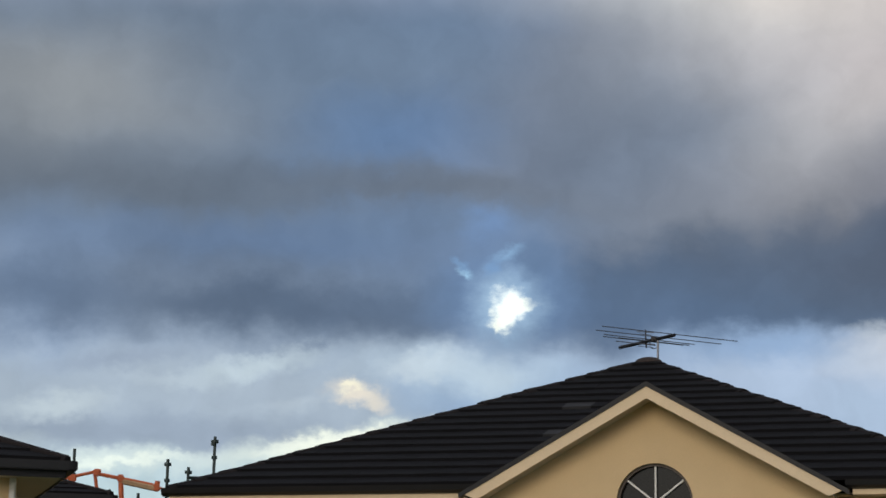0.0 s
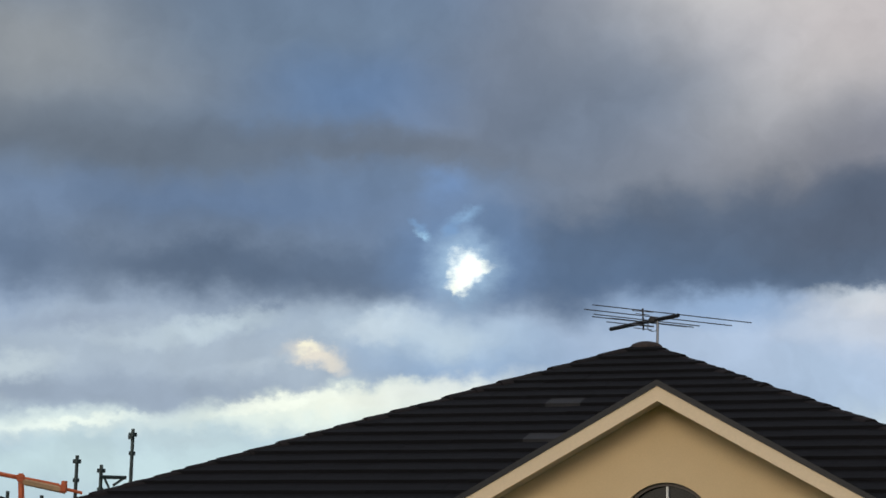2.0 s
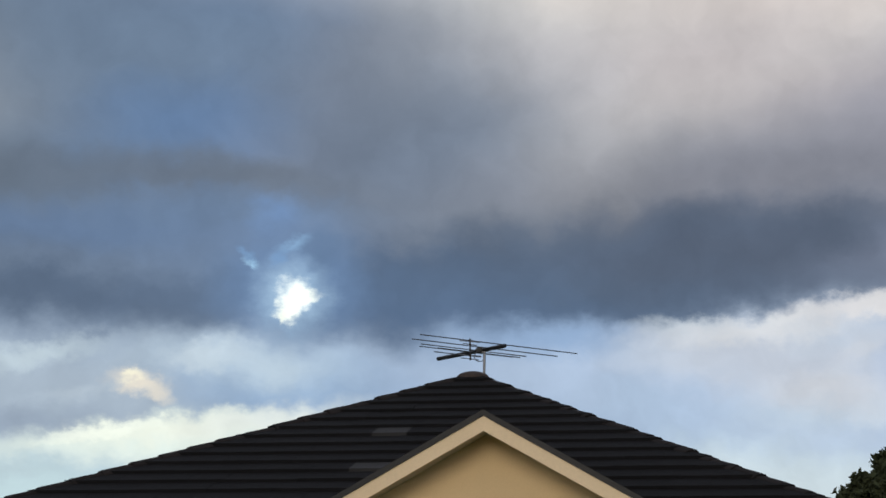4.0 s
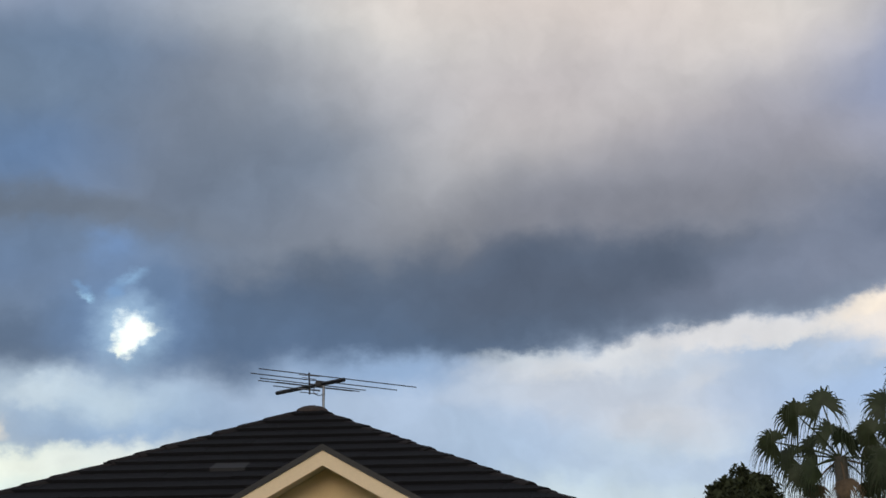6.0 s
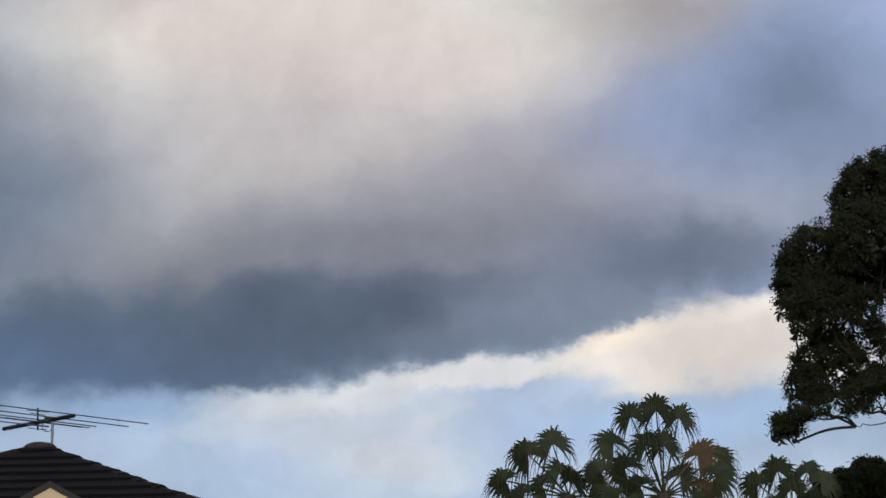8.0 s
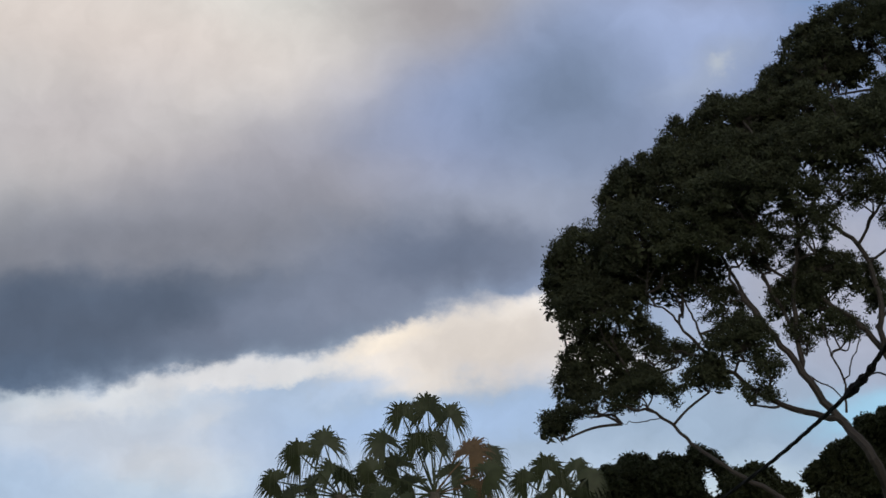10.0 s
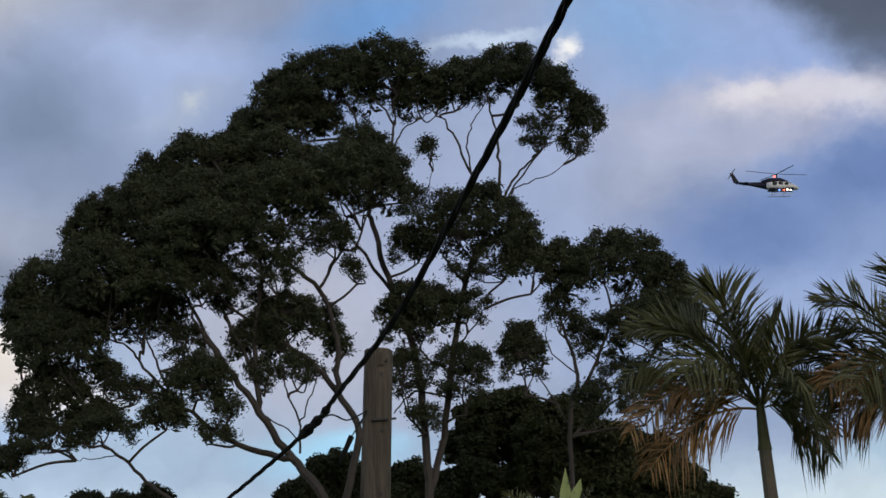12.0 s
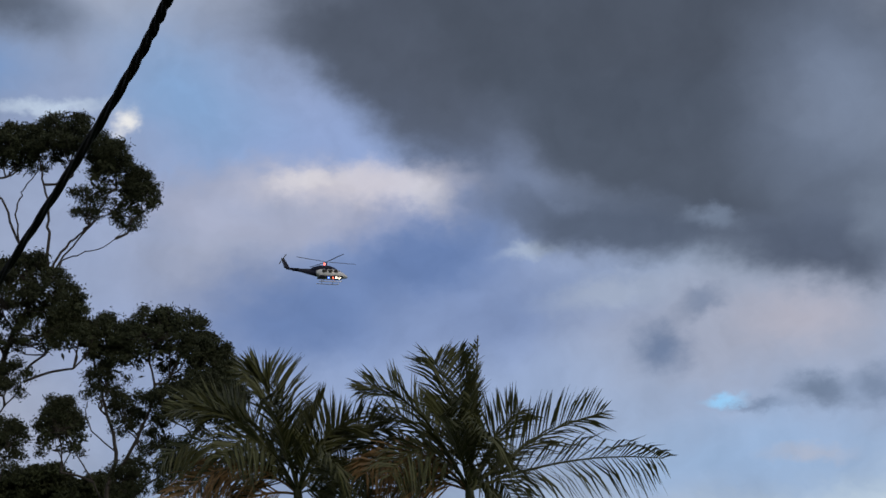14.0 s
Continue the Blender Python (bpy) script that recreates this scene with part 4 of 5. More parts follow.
gum_two.dome(5.99, 0, 22.74, 0.80, 0.91, 1.43, 0.85)
gum_two.dome(4.22, -0.2, 21.90, 0.99, 0.57, 1.14, 0.3)
gum_two.dome(5.58, 0, 21.35, 0.61, 0.38, 0.91, 0.4)
gum_two.dome(0.30, 0.1, 21.42, 0.38, 0.30, 0.86, 0.5)
gum_two.dome(-0.28, 0, 19.87, 0.65, 0.57, 1.14, 0.25)
gum_two.dome(0.13, 0.5, 23.88, 1.14, 0.57, 1.33, 0.9)
gum_two.dome(1.56, -1.4, 19.00, 2.43, 1.43, 1.81, 1)
gum_two.dome(3.43, -1.0, 17.57, 0.99, 0.86, 1.75, 1)
gum_two.dome(-0.49, -1.2, 17.96, 0.91, 0.67, 1.18, 0.7)
gum_two.dome(-0.48, -0.5, 16.03, 1.52, 0.80, 2.19, 0.75)
gum_two.dome(1.31, -0.8, 15.60, 0.91, 0.57, 1.14, 0.6)
gum_two.dome(-0.88, -0.3, 13.79, 0.87, 0.57, 2.00, 0.5)
gum_two.dome(0.97, -0.4, 13.81, 1.10, 0.67, 2.19, 0.65)
gum_two.dome(-0.44, -0.2, 11.93, 0.76, 0.48, 0.99, 0.4)
gum_two.dome(2.30, -1, 17.15, 1.71, 0.76, 1.14, 0.4)
# smaller gum beside them
gum_three.limb([(1.34, 2.28), (1.73, 7.48), (1.92, 10.55), (2.32, 12.28), (2.03, 13.69), (1.79, 14.92), (1.64, 15.74)], 0.15, 0.04)
gum_three.limb([(2.03, 10.93), (2.87, 12.43), (3.60, 13.95), (3.55, 15.36), (3.44, 16.18)], 0.1, 0.03)
gum_three.limb([(1.92, 10.16), (2.92, 10.95), (3.84, 11.56), (5.05, 13.03)], 0.09, 0.03)
gum_three.limb([(3.60, 13.95), (4.45, 14.68), (5.28, 15.21)], 0.06, 0.02)
gum_three.limb([(1.92, 10.55), (1.19, 11.98), (0.60, 13.02)], 0.05, 0.02)
gum_three.limb([(2.32, 12.28), (1.41, 13.35), (1.39, 14.15)], 0.04, 0.02)
gum_three.dome(3.95, -0.4, 17.32, 2.13, 1.37, 1.81, 1)
gum_three.dome(2.12, -0.2, 17.16, 0.99, 0.76, 1.56, 1)
gum_three.dome(5.65, -0.2, 16.42, 0.99, 1.18, 2.00, 1)
gum_three.dome(5.15, -0.9, 14.86, 1.81, 0.86, 1.81, 0.95)
gum_three.dome(1.91, 0, 15.55, 0.76, 0.57, 1.43, 0.5)
gum_three.dome(2.93, 0.2, 14.61, 0.95, 0.57, 1.62, 0.45)
gum_three.dome(0.47, 0, 14.37, 0.91, 0.67, 2.05, 0.85)
gum_three.dome(3.81, 0, 13.14, 0.95, 0.57, 1.18, 0.45)
gum_three.dome(2.70, 0, 12.25, 0.86, 0.57, 1.43, 0.65)
gum_three.dome(4.69, -0.2, 12.37, 1.18, 0.57, 1.62, 0.5)
gum_three.dome(6.22, 0, 14.92, 0.53, 0.48, 1.14, 0.6)
gum_two.dome(-6.18, 0.8, 23.20, 0.91, 0.86, 1.81, 0.95)
gum_two.dome(-6.74, 0.9, 22.45, 0.99, 0.67, 1.90, 0.95)
gum_two.dome(-4.01, 0.7, 23.39, 1.52, 0.76, 1.33, 0.8)
gum.dome(-2.95, 0.5, 16.08, 1.09, 0.54, 1.09, 0.45)
gum.dome(-4.74, 0.5, 14.46, 0.91, 0.45, 0.91, 0.5)
gum.dome(-2.16, 0.3, 13.32, 0.81, 0.45, 1.09, 0.45)
gum.dome(-6.51, 0.3, 12.85, 0.91, 0.36, 0.81, 0.5)
gum.dome(-3.78, -0.3, 11.15, 0.81, 0.27, 0.63, 0.4)
gum.dome(-7.85, 0.3, 12.18, 1.00, 0.45, 1.09, 0.75)
gum.dome(-8.09, 0.8, 16.24, 1.27, 0.72, 1.99, 1)
gum.dome(-4.58, 0.6, 17.97, 1.63, 0.72, 1.81, 1)
gum.dome(-0.37, -1, 17.88, 1.45, 0.72, 0.91, 0.5)
for g in (gum, gum_two, gum_three):
    g.done()


def bush(az, dist, top, w, seed, label="dense dark tree behind the gums"):
    t_ = Tree("tree", az, dist, label, seed, BUSHLEAF, (0.2, 0.08))
    rng = t_.rng
    t_.limb([(0, 0), (0.1, top * 0.4), (0.0, top * 0.75)], 0.22, 0.08)
    for k in range(int(13 * w)):
        x = rng.uniform(-w, w)
        z = top - 0.9 - rng.uniform(0, 1) ** 1.6 * top * 0.5 - 0.5 * (x / w) ** 2 * 2.2
        t_.dome(x, rng.normal(0, 0.8), z + 1.45, rng.uniform(0.7, 1.2), 0.5, rng.uniform(1.1, 1.7), 1)
    t_.done()


for az, top, w, seed in ((33.3, 10.5, 1.5, 11), (35.3, 10.4, 1.7, 12), (37.0, 9.6, 1.3, 19), (41.0, 11.3, 2.4, 13), (43.6, 10.9, 2.2, 14), (46.9, 13.6, 3.0, 15), (49.8, 11.6, 3.0, 16), (51.9, 9.4, 1.6, 17)):
    bush(az, 75.0, top, w, seed)
bush(50.6, 75.5, 10.4, 3.2, 61)
bush(52.3, 75.5, 8.9, 1.6, 62)
bush(21.2, 44.0, 5.95, 0.6, 18, "dark shrub beside the fan palms")


def strip(v, f, pts, side, w0, w1):
    """A flat ribbon along points, narrowing from w0 to w1."""
    n = len(v)
    for i, p in enumerate(pts):
        w = w0 + (w1 - w0) * i / (len(pts) - 1)
        v += [p - side * w, p + side * w]
    for i in range(len(pts) - 1):
        f.append((n + 2 * i, n + 2 * i + 1, n + 2 * i + 3, n + 2 * i + 2))


def fan_palm(az, dist, z, lean, seed, heads):
    """A fan palm: trunk, and a head of pleated leaves that arch over and end in hanging threads. heads: hub (x, y, z), radius, dry or not."""
    ob = thing("fan_palm", toward(az, 0, dist).xy.to_tuple() + (0,), -az, "tall fan palm with drooping green fronds", "palm tree", "fan palms")
    rng = np.random.default_rng(seed)
    bm = bmesh.new()
    tube(bm, bend([(lean, 0, 0), (lean * 0.4, 0, z * 0.5), (0, 0, z + 0.05)], 8), 0.24, 0.16, 10)
    part("trunk", bm, PALMTRUNK, ob)
    root = Vector((0, 0, z))
    low = [(0.9 * math.cos(q), 0.8 * math.sin(q), -0.55 - 0.25 * math.sin(3 * q), 0.5, k % 3 == 0) for k, q in enumerate(np.arange(0, math.tau, 0.8))]
    for x, y, h, r, dry in heads + low:
        r *= 1.15
        hub = root + Vector((x, y, h + 0.2))
        out_dir = (hub - root).normalized()
        side = out_dir.cross(Vector((rng.normal(0, 0.25), 1.0, rng.normal(0, 0.2)))).normalized()
        v, f = [], []
        stalk = root.lerp(hub, 0.5) + Vector((0, 0, 0.05))
        strip(v, f, [root, stalk, hub], side, 0.026, 0.016)
        up = side.cross(out_dir).normalized()
        fold = rng.uniform(0.15, 0.4)
        for k in range(46):
            q = radians(-128 + 256 * k / 45)
            d = (out_dir * math.cos(q) + side * math.sin(q) * 0.85 + up * fold * abs(math.sin(q))).normalized()
            ln = r * (1.0 - 0.18 * abs(math.sin(q / 2))) * rng.uniform(0.9, 1.1)
            fall = rng.uniform(0.4, 1.1) + (0.6 if k % 3 == 0 else 0.0)
            across = d.cross(up).normalized()
            n = len(v)
            for i, (t, w) in enumerate(((0.0, 0.006), (0.28, 0.034), (0.5, 0.042), (0.7, 0.02), (0.9, 0.011), (1.35, 0.005))):
                p = hub + d * ln * (t if t < 0.8 else 0.8 + (t - 0.8) * 0.35) + Vector((0, 0, -fall * ln * max(0.0, t - 0.22) ** 2.1))
                v += [p - across * w * r, p + across * w * r]
                if i:
                    f.append((n + 2 * i - 2, n + 2 * i - 1, n + 2 * i + 1, n + 2 * i))
        raw("frond", [tuple(p) for p in v], f, DEADLEAF if dry else FANLEAF, ob, "dry brown frond" if dry else "")
    return ob


fan_palm(24.40, 45.0, 6.46, 0.3, 21, [(-0.95, -0.25, 0.84, 0.68, False), (-0.35, 0.30, 1.16, 0.68, False), (-1.52, -0.50, 0.18, 0.57, False), (-0.19, 0.15, 0.42, 0.62, False), (0.58, -0.10, 0.08, 0.54, False), (-0.64, 0.50, 0.19, 0.62, False), (0.10, -0.40, 0.16, 0.60, False), (-1.14, 0.35, -0.09, 0.60, False), (0.77, -0.55, -0.31, 0.60, False)])
fan_palm(27.33, 45.0, 6.42, -0.2, 22, [(-0.08, -0.25, 1.85, 0.68, False), (0.46, 0.30, 1.74, 0.60, False), (-0.70, -0.50, 1.69, 0.57, False), (-1.17, 0.15, 1.15, 0.68, False), (0.87, -0.10, 0.75, 0.71, True), (1.37, 0.50, 0.75, 0.60, False), (1.28, -0.40, 0.20, 0.62, False), (-0.92, 0.35, 0.56, 0.71, False), (-0.34, -0.55, 0.97, 0.60, False), (0.43, 0.20, 0.30, 0.62, False), (-1.48, -0.30, 0.39, 0.62, False), (-0.57, 0.40, 0.12, 0.65, False), (0.91, -0.20, -0.11, 0.60, True), (0.05, 0.10, 1.04, 0.62, False), (-1.12, -0.50, -0.29, 0.62, False)])
fan_palm(31.19, 45.0, 5.85, 0.1, 23, [(-0.28, -0.25, 0.83, 0.62, False), (0.43, 0.30, 0.84, 0.57, False), (-0.77, -0.50, 0.50, 0.57, False), (0.73, 0.15, 0.60, 0.52, False), (0.03, -0.10, 0.40, 0.60, False), (-0.46, 0.50, 0.12, 0.57, False), (0.52, -0.40, 0.04, 0.54, False)])


def frond(v, f, root, tip, lift, rng, leaflet=0.5, pairs=42, sag=0.35):
    """A feather frond: a bowed midrib with two rows of leaflets."""
    root, tip = Vector(root), Vector(tip)
    ctrl = root.lerp(tip, 0.5) + Vector((0, 0, lift))
    pts = [root * (1 - s) ** 2 + ctrl * 2 * s * (1 - s) + tip * s * s for s in np.linspace(0, 1, 14)]
    side0 = (tip - root).cross(Vector((0, 0, 1)))
    side0 = side0.normalized() if side0.length > 0.1 else Vector((0.3, 0.95, 0)).normalized()
    for turn in (side0, side0.cross((tip - root).normalized()).normalized()):
        strip(v, f, pts, turn, 0.022, 0.006)
    for k in range(pairs):
        s = 0.14 + 0.86 * k / pairs
        p = root * (1 - s) ** 2 + ctrl * 2 * s * (1 - s) + tip * s * s
        d = ((ctrl - root) * (1 - s) + (tip - ctrl) * s).normalized()
        side = d.cross(Vector((0, 0, 1)))
        side = side.normalized() if side.length > 0.15 else side0
        up = side.cross(d).normalized()
        ln = leaflet * (0.45 + 0.75 * math.sin(math.pi * (0.15 + 0.8 * s))) * (1.0 if s < 0.9 else 0.75)
        for sg in (-1, 1):
            if rng.uniform() < 0.05:
                continue
            if tip.z - root.z > 0.6:
                way = side * sg * 0.5 + d * rng.uniform(0.55, 0.9) + up * (rng.uniform(0.6, 1.0) if sg > 0 else rng.uniform(-0.5, 0.2))
            else:
                way = side * sg * 0.5 + d * rng.uniform(0.5, 0.85) + up * (rng.uniform(0.2, 0.7) if sg > 0 else rng.uniform(-1.0, -0.5))
            way.normalize()
            l = ln * rng.uniform(0.8, 1.1)
            m_ = p + way * l * 0.5
            e = p + way * l * 0.97 + Vector((0, 0, -sag * l * rng.uniform(0.3, 1.1)))
            across = way.cross(Vector((rng.normal(), rng.normal(), rng.normal()))).normalized()
            n = len(v)
            v += [p - across * 0.006, p + across * 0.006, m_ - across * 0.0155, m_ + across * 0.0155, e]
            f += [(n, n + 1, n + 3, n + 2), (n + 2, n + 3, n + 4)]


def feather_palm(az, dist, z, seed, tips, brown, label):
    """A slender palm: ringed trunk, smooth shaft, arching fronds to the tips given."""
    ob = thing("feather_palm", toward(az, 0, dist).xy.to_tuple() + (0,), -az, label, "palm tree", "feather palms")
    rng = np.random.default_rng(seed)
    bm = bmesh.new()
    tube(bm, bend([(-0.05, 0, 0), (0.02, 0, z * 0.5), (0, 0, z - 0.55)], 12), 0.13, 0.085, 12)
    part("trunk", bm, PALMTRUNK, ob)
    bm = bmesh.new()
    tube(bm, [(0, 0, z - 0.55), (0, 0, z - 0.45), (0, 0, z - 0.1), (0, 0, z + 0.15)], 0.1, 0.05, 12)
    part("crownshaft", bm, PALMLEAF, ob, "smooth green crownshaft")
    for i, (x, y, h, lift) in enumerate(tips):
        v, f = [], []
        reach = math.hypot(x, y)
        frond(v, f, (0, 0, z), (x, y, z + h), lift, rng, 0.66 if reach > 0.3 else 0.3, 64 if reach > 0.3 else 40, 0.15 if h > 0.6 else 0.45)
        raw("frond", [tuple(p) for p in v], f, DRYFROND if i in brown else PALMLEAF, ob, "hanging brown frond" if i in brown else "")
    return ob


feather_palm(54.54, 25.0, 5.14, 31, [(-0.62, -0.3, 1.59, 1.1), (1.33, 0.2, 0.83, 0.55), (-1.6, -0.5, 1.13, 0.9), (-1.27, 0.4, 1.18, 1.0), (-1.77, -0.3, -0.19, 1.0), (-1.55, -0.3, -0.71, 0.55), (0.84, -0.4, -0.8, 0.6), (0.82, 0.6, -0.27, 0.7), (0.38, 0.6, 1.33, 0.3), (-0.41, -1.2, 1.1, 0.6), (-0.95, -1.2, 0.36, 0.9), (0.56, -1.2, 0.06, 0.8), (-1.17, 0.6, -0.32, 0.9), (-0.03, 1.0, 1.06, 0.5), (0.91, 0.9, 0.5, 0.8), (-1.82, 0.1, 0.6, 0.95), (-0.43, 0.5, 1.74, 0.9), (-1.35, 0.2, 0.24, 0.9), (0.72, -0.3, 0.83, 0.5)], (5, 4), "slender feather palm with arching olive fronds")
feather_palm(59.88, 25.0, 5.02, 32, [(-1.37, -0.3, 1.41, 0.95), (0.29, 0.05, 2.16, 0.0), (-0.01, 0.3, 2.01, 0.0), (1.92, 0.0, 0.92, 0.35), (2.67, -0.1, 0.22, 0.35), (-1.59, 0.3, 0.48, 0.8), (-1.65, -0.3, -0.36, 0.6), (-1.29, 0.4, 1.07, 0.9), (-0.35, 0.3, 1.91, 0.7), (-1.02, -1.2, 0.11, 0.9), (-0.34, -1.3, 0.81, 0.7), (0.37, -1.2, 0.42, 0.9), (0.45, -0.9, -0.65, 0.7), (-1.21, 0.7, -0.18, 0.75), (-1.86, -0.1, 0.12, 0.8), (0.65, 0.8, -0.22, 0.7), (-1.38, -0.5, 0.26, 0.8), (0.78, 0.0, 1.03, 0.3), (0.01, 0.8, 1.42, 0.6)], (6, 16), "slender feather palm with a tall unopened spear frond")
# young palm below the gums
v, f = [], []
rng = np.random.default_rng(40)
for k in range(9):
    q = k * 0.7
    frond(v, f, (0, 0, 4.6), (1.1 * math.cos(q), 1.1 * math.sin(q), 5.6 + 0.4 * math.sin(3 * q)), 0.3, rng, 0.5, 24)
young = thing("young_palm", toward(48.0, 0, 40).xy.to_tuple() + (0,), -48.0, "young green palm in front of dark trees", "palm tree")
bm = bmesh.new()
tube(bm, [(0, 0, 0), (0, 0, 2.3), (0, 0, 4.7)], 0.1, 0.06)
part("trunk", bm, PALMTRUNK, young)
raw("crown", [tuple(p) for p in v], f, PALMLEAF, young)
bm = bmesh.new()
for x0, lean_, top_ in ((0.15, 0.12, 6.25), (0.28, 0.3, 6.0)):
    vs = [bm.verts.new(p) for p in ((x0, -1.1, 5.1), (x0 + lean_ * 0.5 - 0.13, -1.1, 5.7), (x0 + lean_ - 0.02, -1.1, top_), (x0 + lean_ * 0.6 + 0.1, -1.12, 5.75))]
    bm.faces.new(vs)
YOUNG = material("new_leaf", (0.16, 0.2, 0.06), 0.5, spread=0.2, bump=0)
part("new_leaf", bm, YOUNG, young, "pale green new leaf")

# ---- pole and cable ----
POLEWOOD = material("pole_wood", (0.06, 0.05, 0.04), 0.9, spread=0.65, scale=9, fine=40, bump=0.8, grain=(1, 1, 0.07), spec=0.2)
CABLE = material("black_cable", (0.005, 0.005, 0.006), 0.85, spread=0.3, spec=0.12)
pole = thing("power_pole", toward(42.79, 0, 18.7).xy.to_tuple() + (0,), -42.79, "weathered grey wooden power pole with bolts", "pole")
POLE_TOP = 5.19
bm = bmesh.new()
tube(bm, [(-0.43 + 0.083 * h, 0, h) for h in (0, 1.5, 3, 4.2, POLE_TOP - 0.02)], 0.17, 0.147, 28)
tube(bm, [(-0.43 + 0.083 * (POLE_TOP - 0.02), 0, POLE_TOP - 0.02), (-0.43 + 0.083 * POLE_TOP, 0, POLE_TOP)], 0.147, 0.13, 28)
part("post", bm, POLEWOOD, pole, smooth=False)
for h, ln in ((POLE_TOP - 0.75, 0.2), (POLE_TOP - 1.65, 0.19)):
    bm = bmesh.new()
    x = -0.43 + 0.083 * h
    tube(bm, [(x - ln, -0.03, h), (x + ln, -0.03, h + 0.02)], 0.012, sides=8)
    part("through_bolt", bm, DARKMETAL, pole)
    bm = bmesh.new()
    box(bm, x - 0.05, -0.185, h - 0.012, x + 0.12, -0.14, h + 0.012, 0.004)
    part("strap", bm, DARKMETAL, pole)
for dx, h in ((0.04, POLE_TOP - 0.28), (0.05, POLE_TOP - 0.86), (0.06, POLE_TOP - 1.5), (0.09, POLE_TOP - 0.14)):
    bm = bmesh.new()
    x = -0.43 + 0.083 * h + dx
    tube(bm, [(x, -0.165, h), (x, -0.1, h)], 0.016, sides=8)
    part("bolt", bm, DARKMETAL, pole)
bm = bmesh.new()
box(bm, -0.02, -0.17, POLE_TOP - 0.2, 0.05, -0.12, POLE_TOP - 0.06, 0.01)
part("bracket", bm, POLEWOOD, pole)

cable = thing("service_cable", (0, 0, 0), 0, "thick black twisted overhead service cable", "cable")
CABLE_PTS = [toward(51.8, 24.8, 4.9), toward(51.08, 23.4, 5.1), toward(49.42, 20.67, 5.7), toward(46.2, 15.95, 7.2), toward(43.45, 11.9, 9.2), toward(41.4, 9.55, 11.0), toward(40.66, 8.72, 12.0), toward(39.2, 7.55, 13.6), toward(37.49, 6.32, 15.5), toward(35.5, 5.1, 18.0)]
spine = bend(CABLE_PTS, 24)
for s in range(3):
    bm = bmesh.new()
    pts = []
    for i, p in enumerate(spine):
        q = i * 0.42 + s * math.tau / 3
        pts.append(p + Vector((0.78 * math.cos(q), -0.62 * math.cos(q), math.sin(q))) * 0.0085)
    tube(bm, pts, 0.0092, sides=6)
    part("strand", bm, CABLE, cable)
for k, r in ((6, 0.03), (6.25, 0.034), (5.6, 0.026)):
    i = int(k * 24)
    bm = bmesh.new()
    tube(bm, [spine[i - 2], spine[i], spine[i + 2]], r * 1.15, r * 0.8, 8)
    part("clamp", bm, CABLE, cable)
bm = bmesh.new()
tube(bm, bend([toward(42.3, 9.0, 18.6), toward(41.7, 8.75, 17.6), toward(41.2, 8.95, 15.0), spine[6 * 24]], 5), 0.008, sides=5)
part("tie_wire", bm, CABLE, cable)
stay = thing("insulator", (0, 0, 0), 0, "dark strain insulator on a short stay by the pole", "insulator")
bm = bmesh.new()
tube(bm, [toward(42.3, 8.95, 18.6), toward(41.75, 8.2, 18.1)], 0.007, sides=5)
part("wire", bm, CABLE, stay)
bm = bmesh.new()
tube(bm, [toward(41.78, 8.25, 18.0), toward(41.52, 7.75, 18.0), toward(41.35, 7.45, 18.0)], 0.032, 0.018, 8)
part("body", bm, CABLE, stay)

# ---- helicopter ----
HWHITE = material("white_paint", (0.5, 0.5, 0.53), 0.35, spread=0.08, bump=0)
HNAVY = material("navy_paint", (0.006, 0.008, 0.024), 0.6, spec=0.2, spread=0.1, bump=0)
LAMPW = material("landing_lamp", (1.0, 0.88, 0.7), 0.4, spread=0.02, emit=4.0, bump=0)
LAMPR = material("red_beacon", (1.0, 0.12, 0.06), 0.4, spread=0.02, emit=4.0, bump=0)
LAMPB = material("blue_beacon", (0.12, 0.25, 1.0), 0.4, spread=0.02, emit=4.0, bump=0)
BLADE = material("rotor_blade", (0.05, 0.05, 0.055), 0.5, spread=0.1, bump=0)
heli_at = toward(55.87, 14.8, 346.0)
heli = new("helicopter")
tagged(heli, "white and navy rescue helicopter flying with its landing lights on", "helicopter")
heli.matrix_basis = Matrix.Translation(heli_at) @ pose(0, 0, 0, 0, 0, -55.4 + 12) @ pose(0, 0, 0, 3, 3, 0)


def loft(bm, sections, sides=16):
    """A skin over rings given as x, middle height, half width, half height."""
    rings = []
    for x, zc, hw, hh in sections:
        rings.append([bm.verts.new((x, hw * math.copysign(abs(math.cos(k * math.tau / sides)) ** 0.75, math.cos(k * math.tau / sides)), zc + hh * math.copysign(abs(math.sin(k * math.tau / sides)) ** 0.75, math.sin(k * math.tau / sides)))) for k in range(sides)])
    for a_, b_ in zip(rings, rings[1:]):
        for k in range(sides):
            bm.faces.new((a_[k], a_[(k + 1) % sides], b_[(k + 1) % sides], b_[k]))
    bm.faces.new(rings[0][::-1])
    bm.faces.new(rings[-1])
    bmesh.ops.recalc_face_normals(bm, faces=bm.faces)


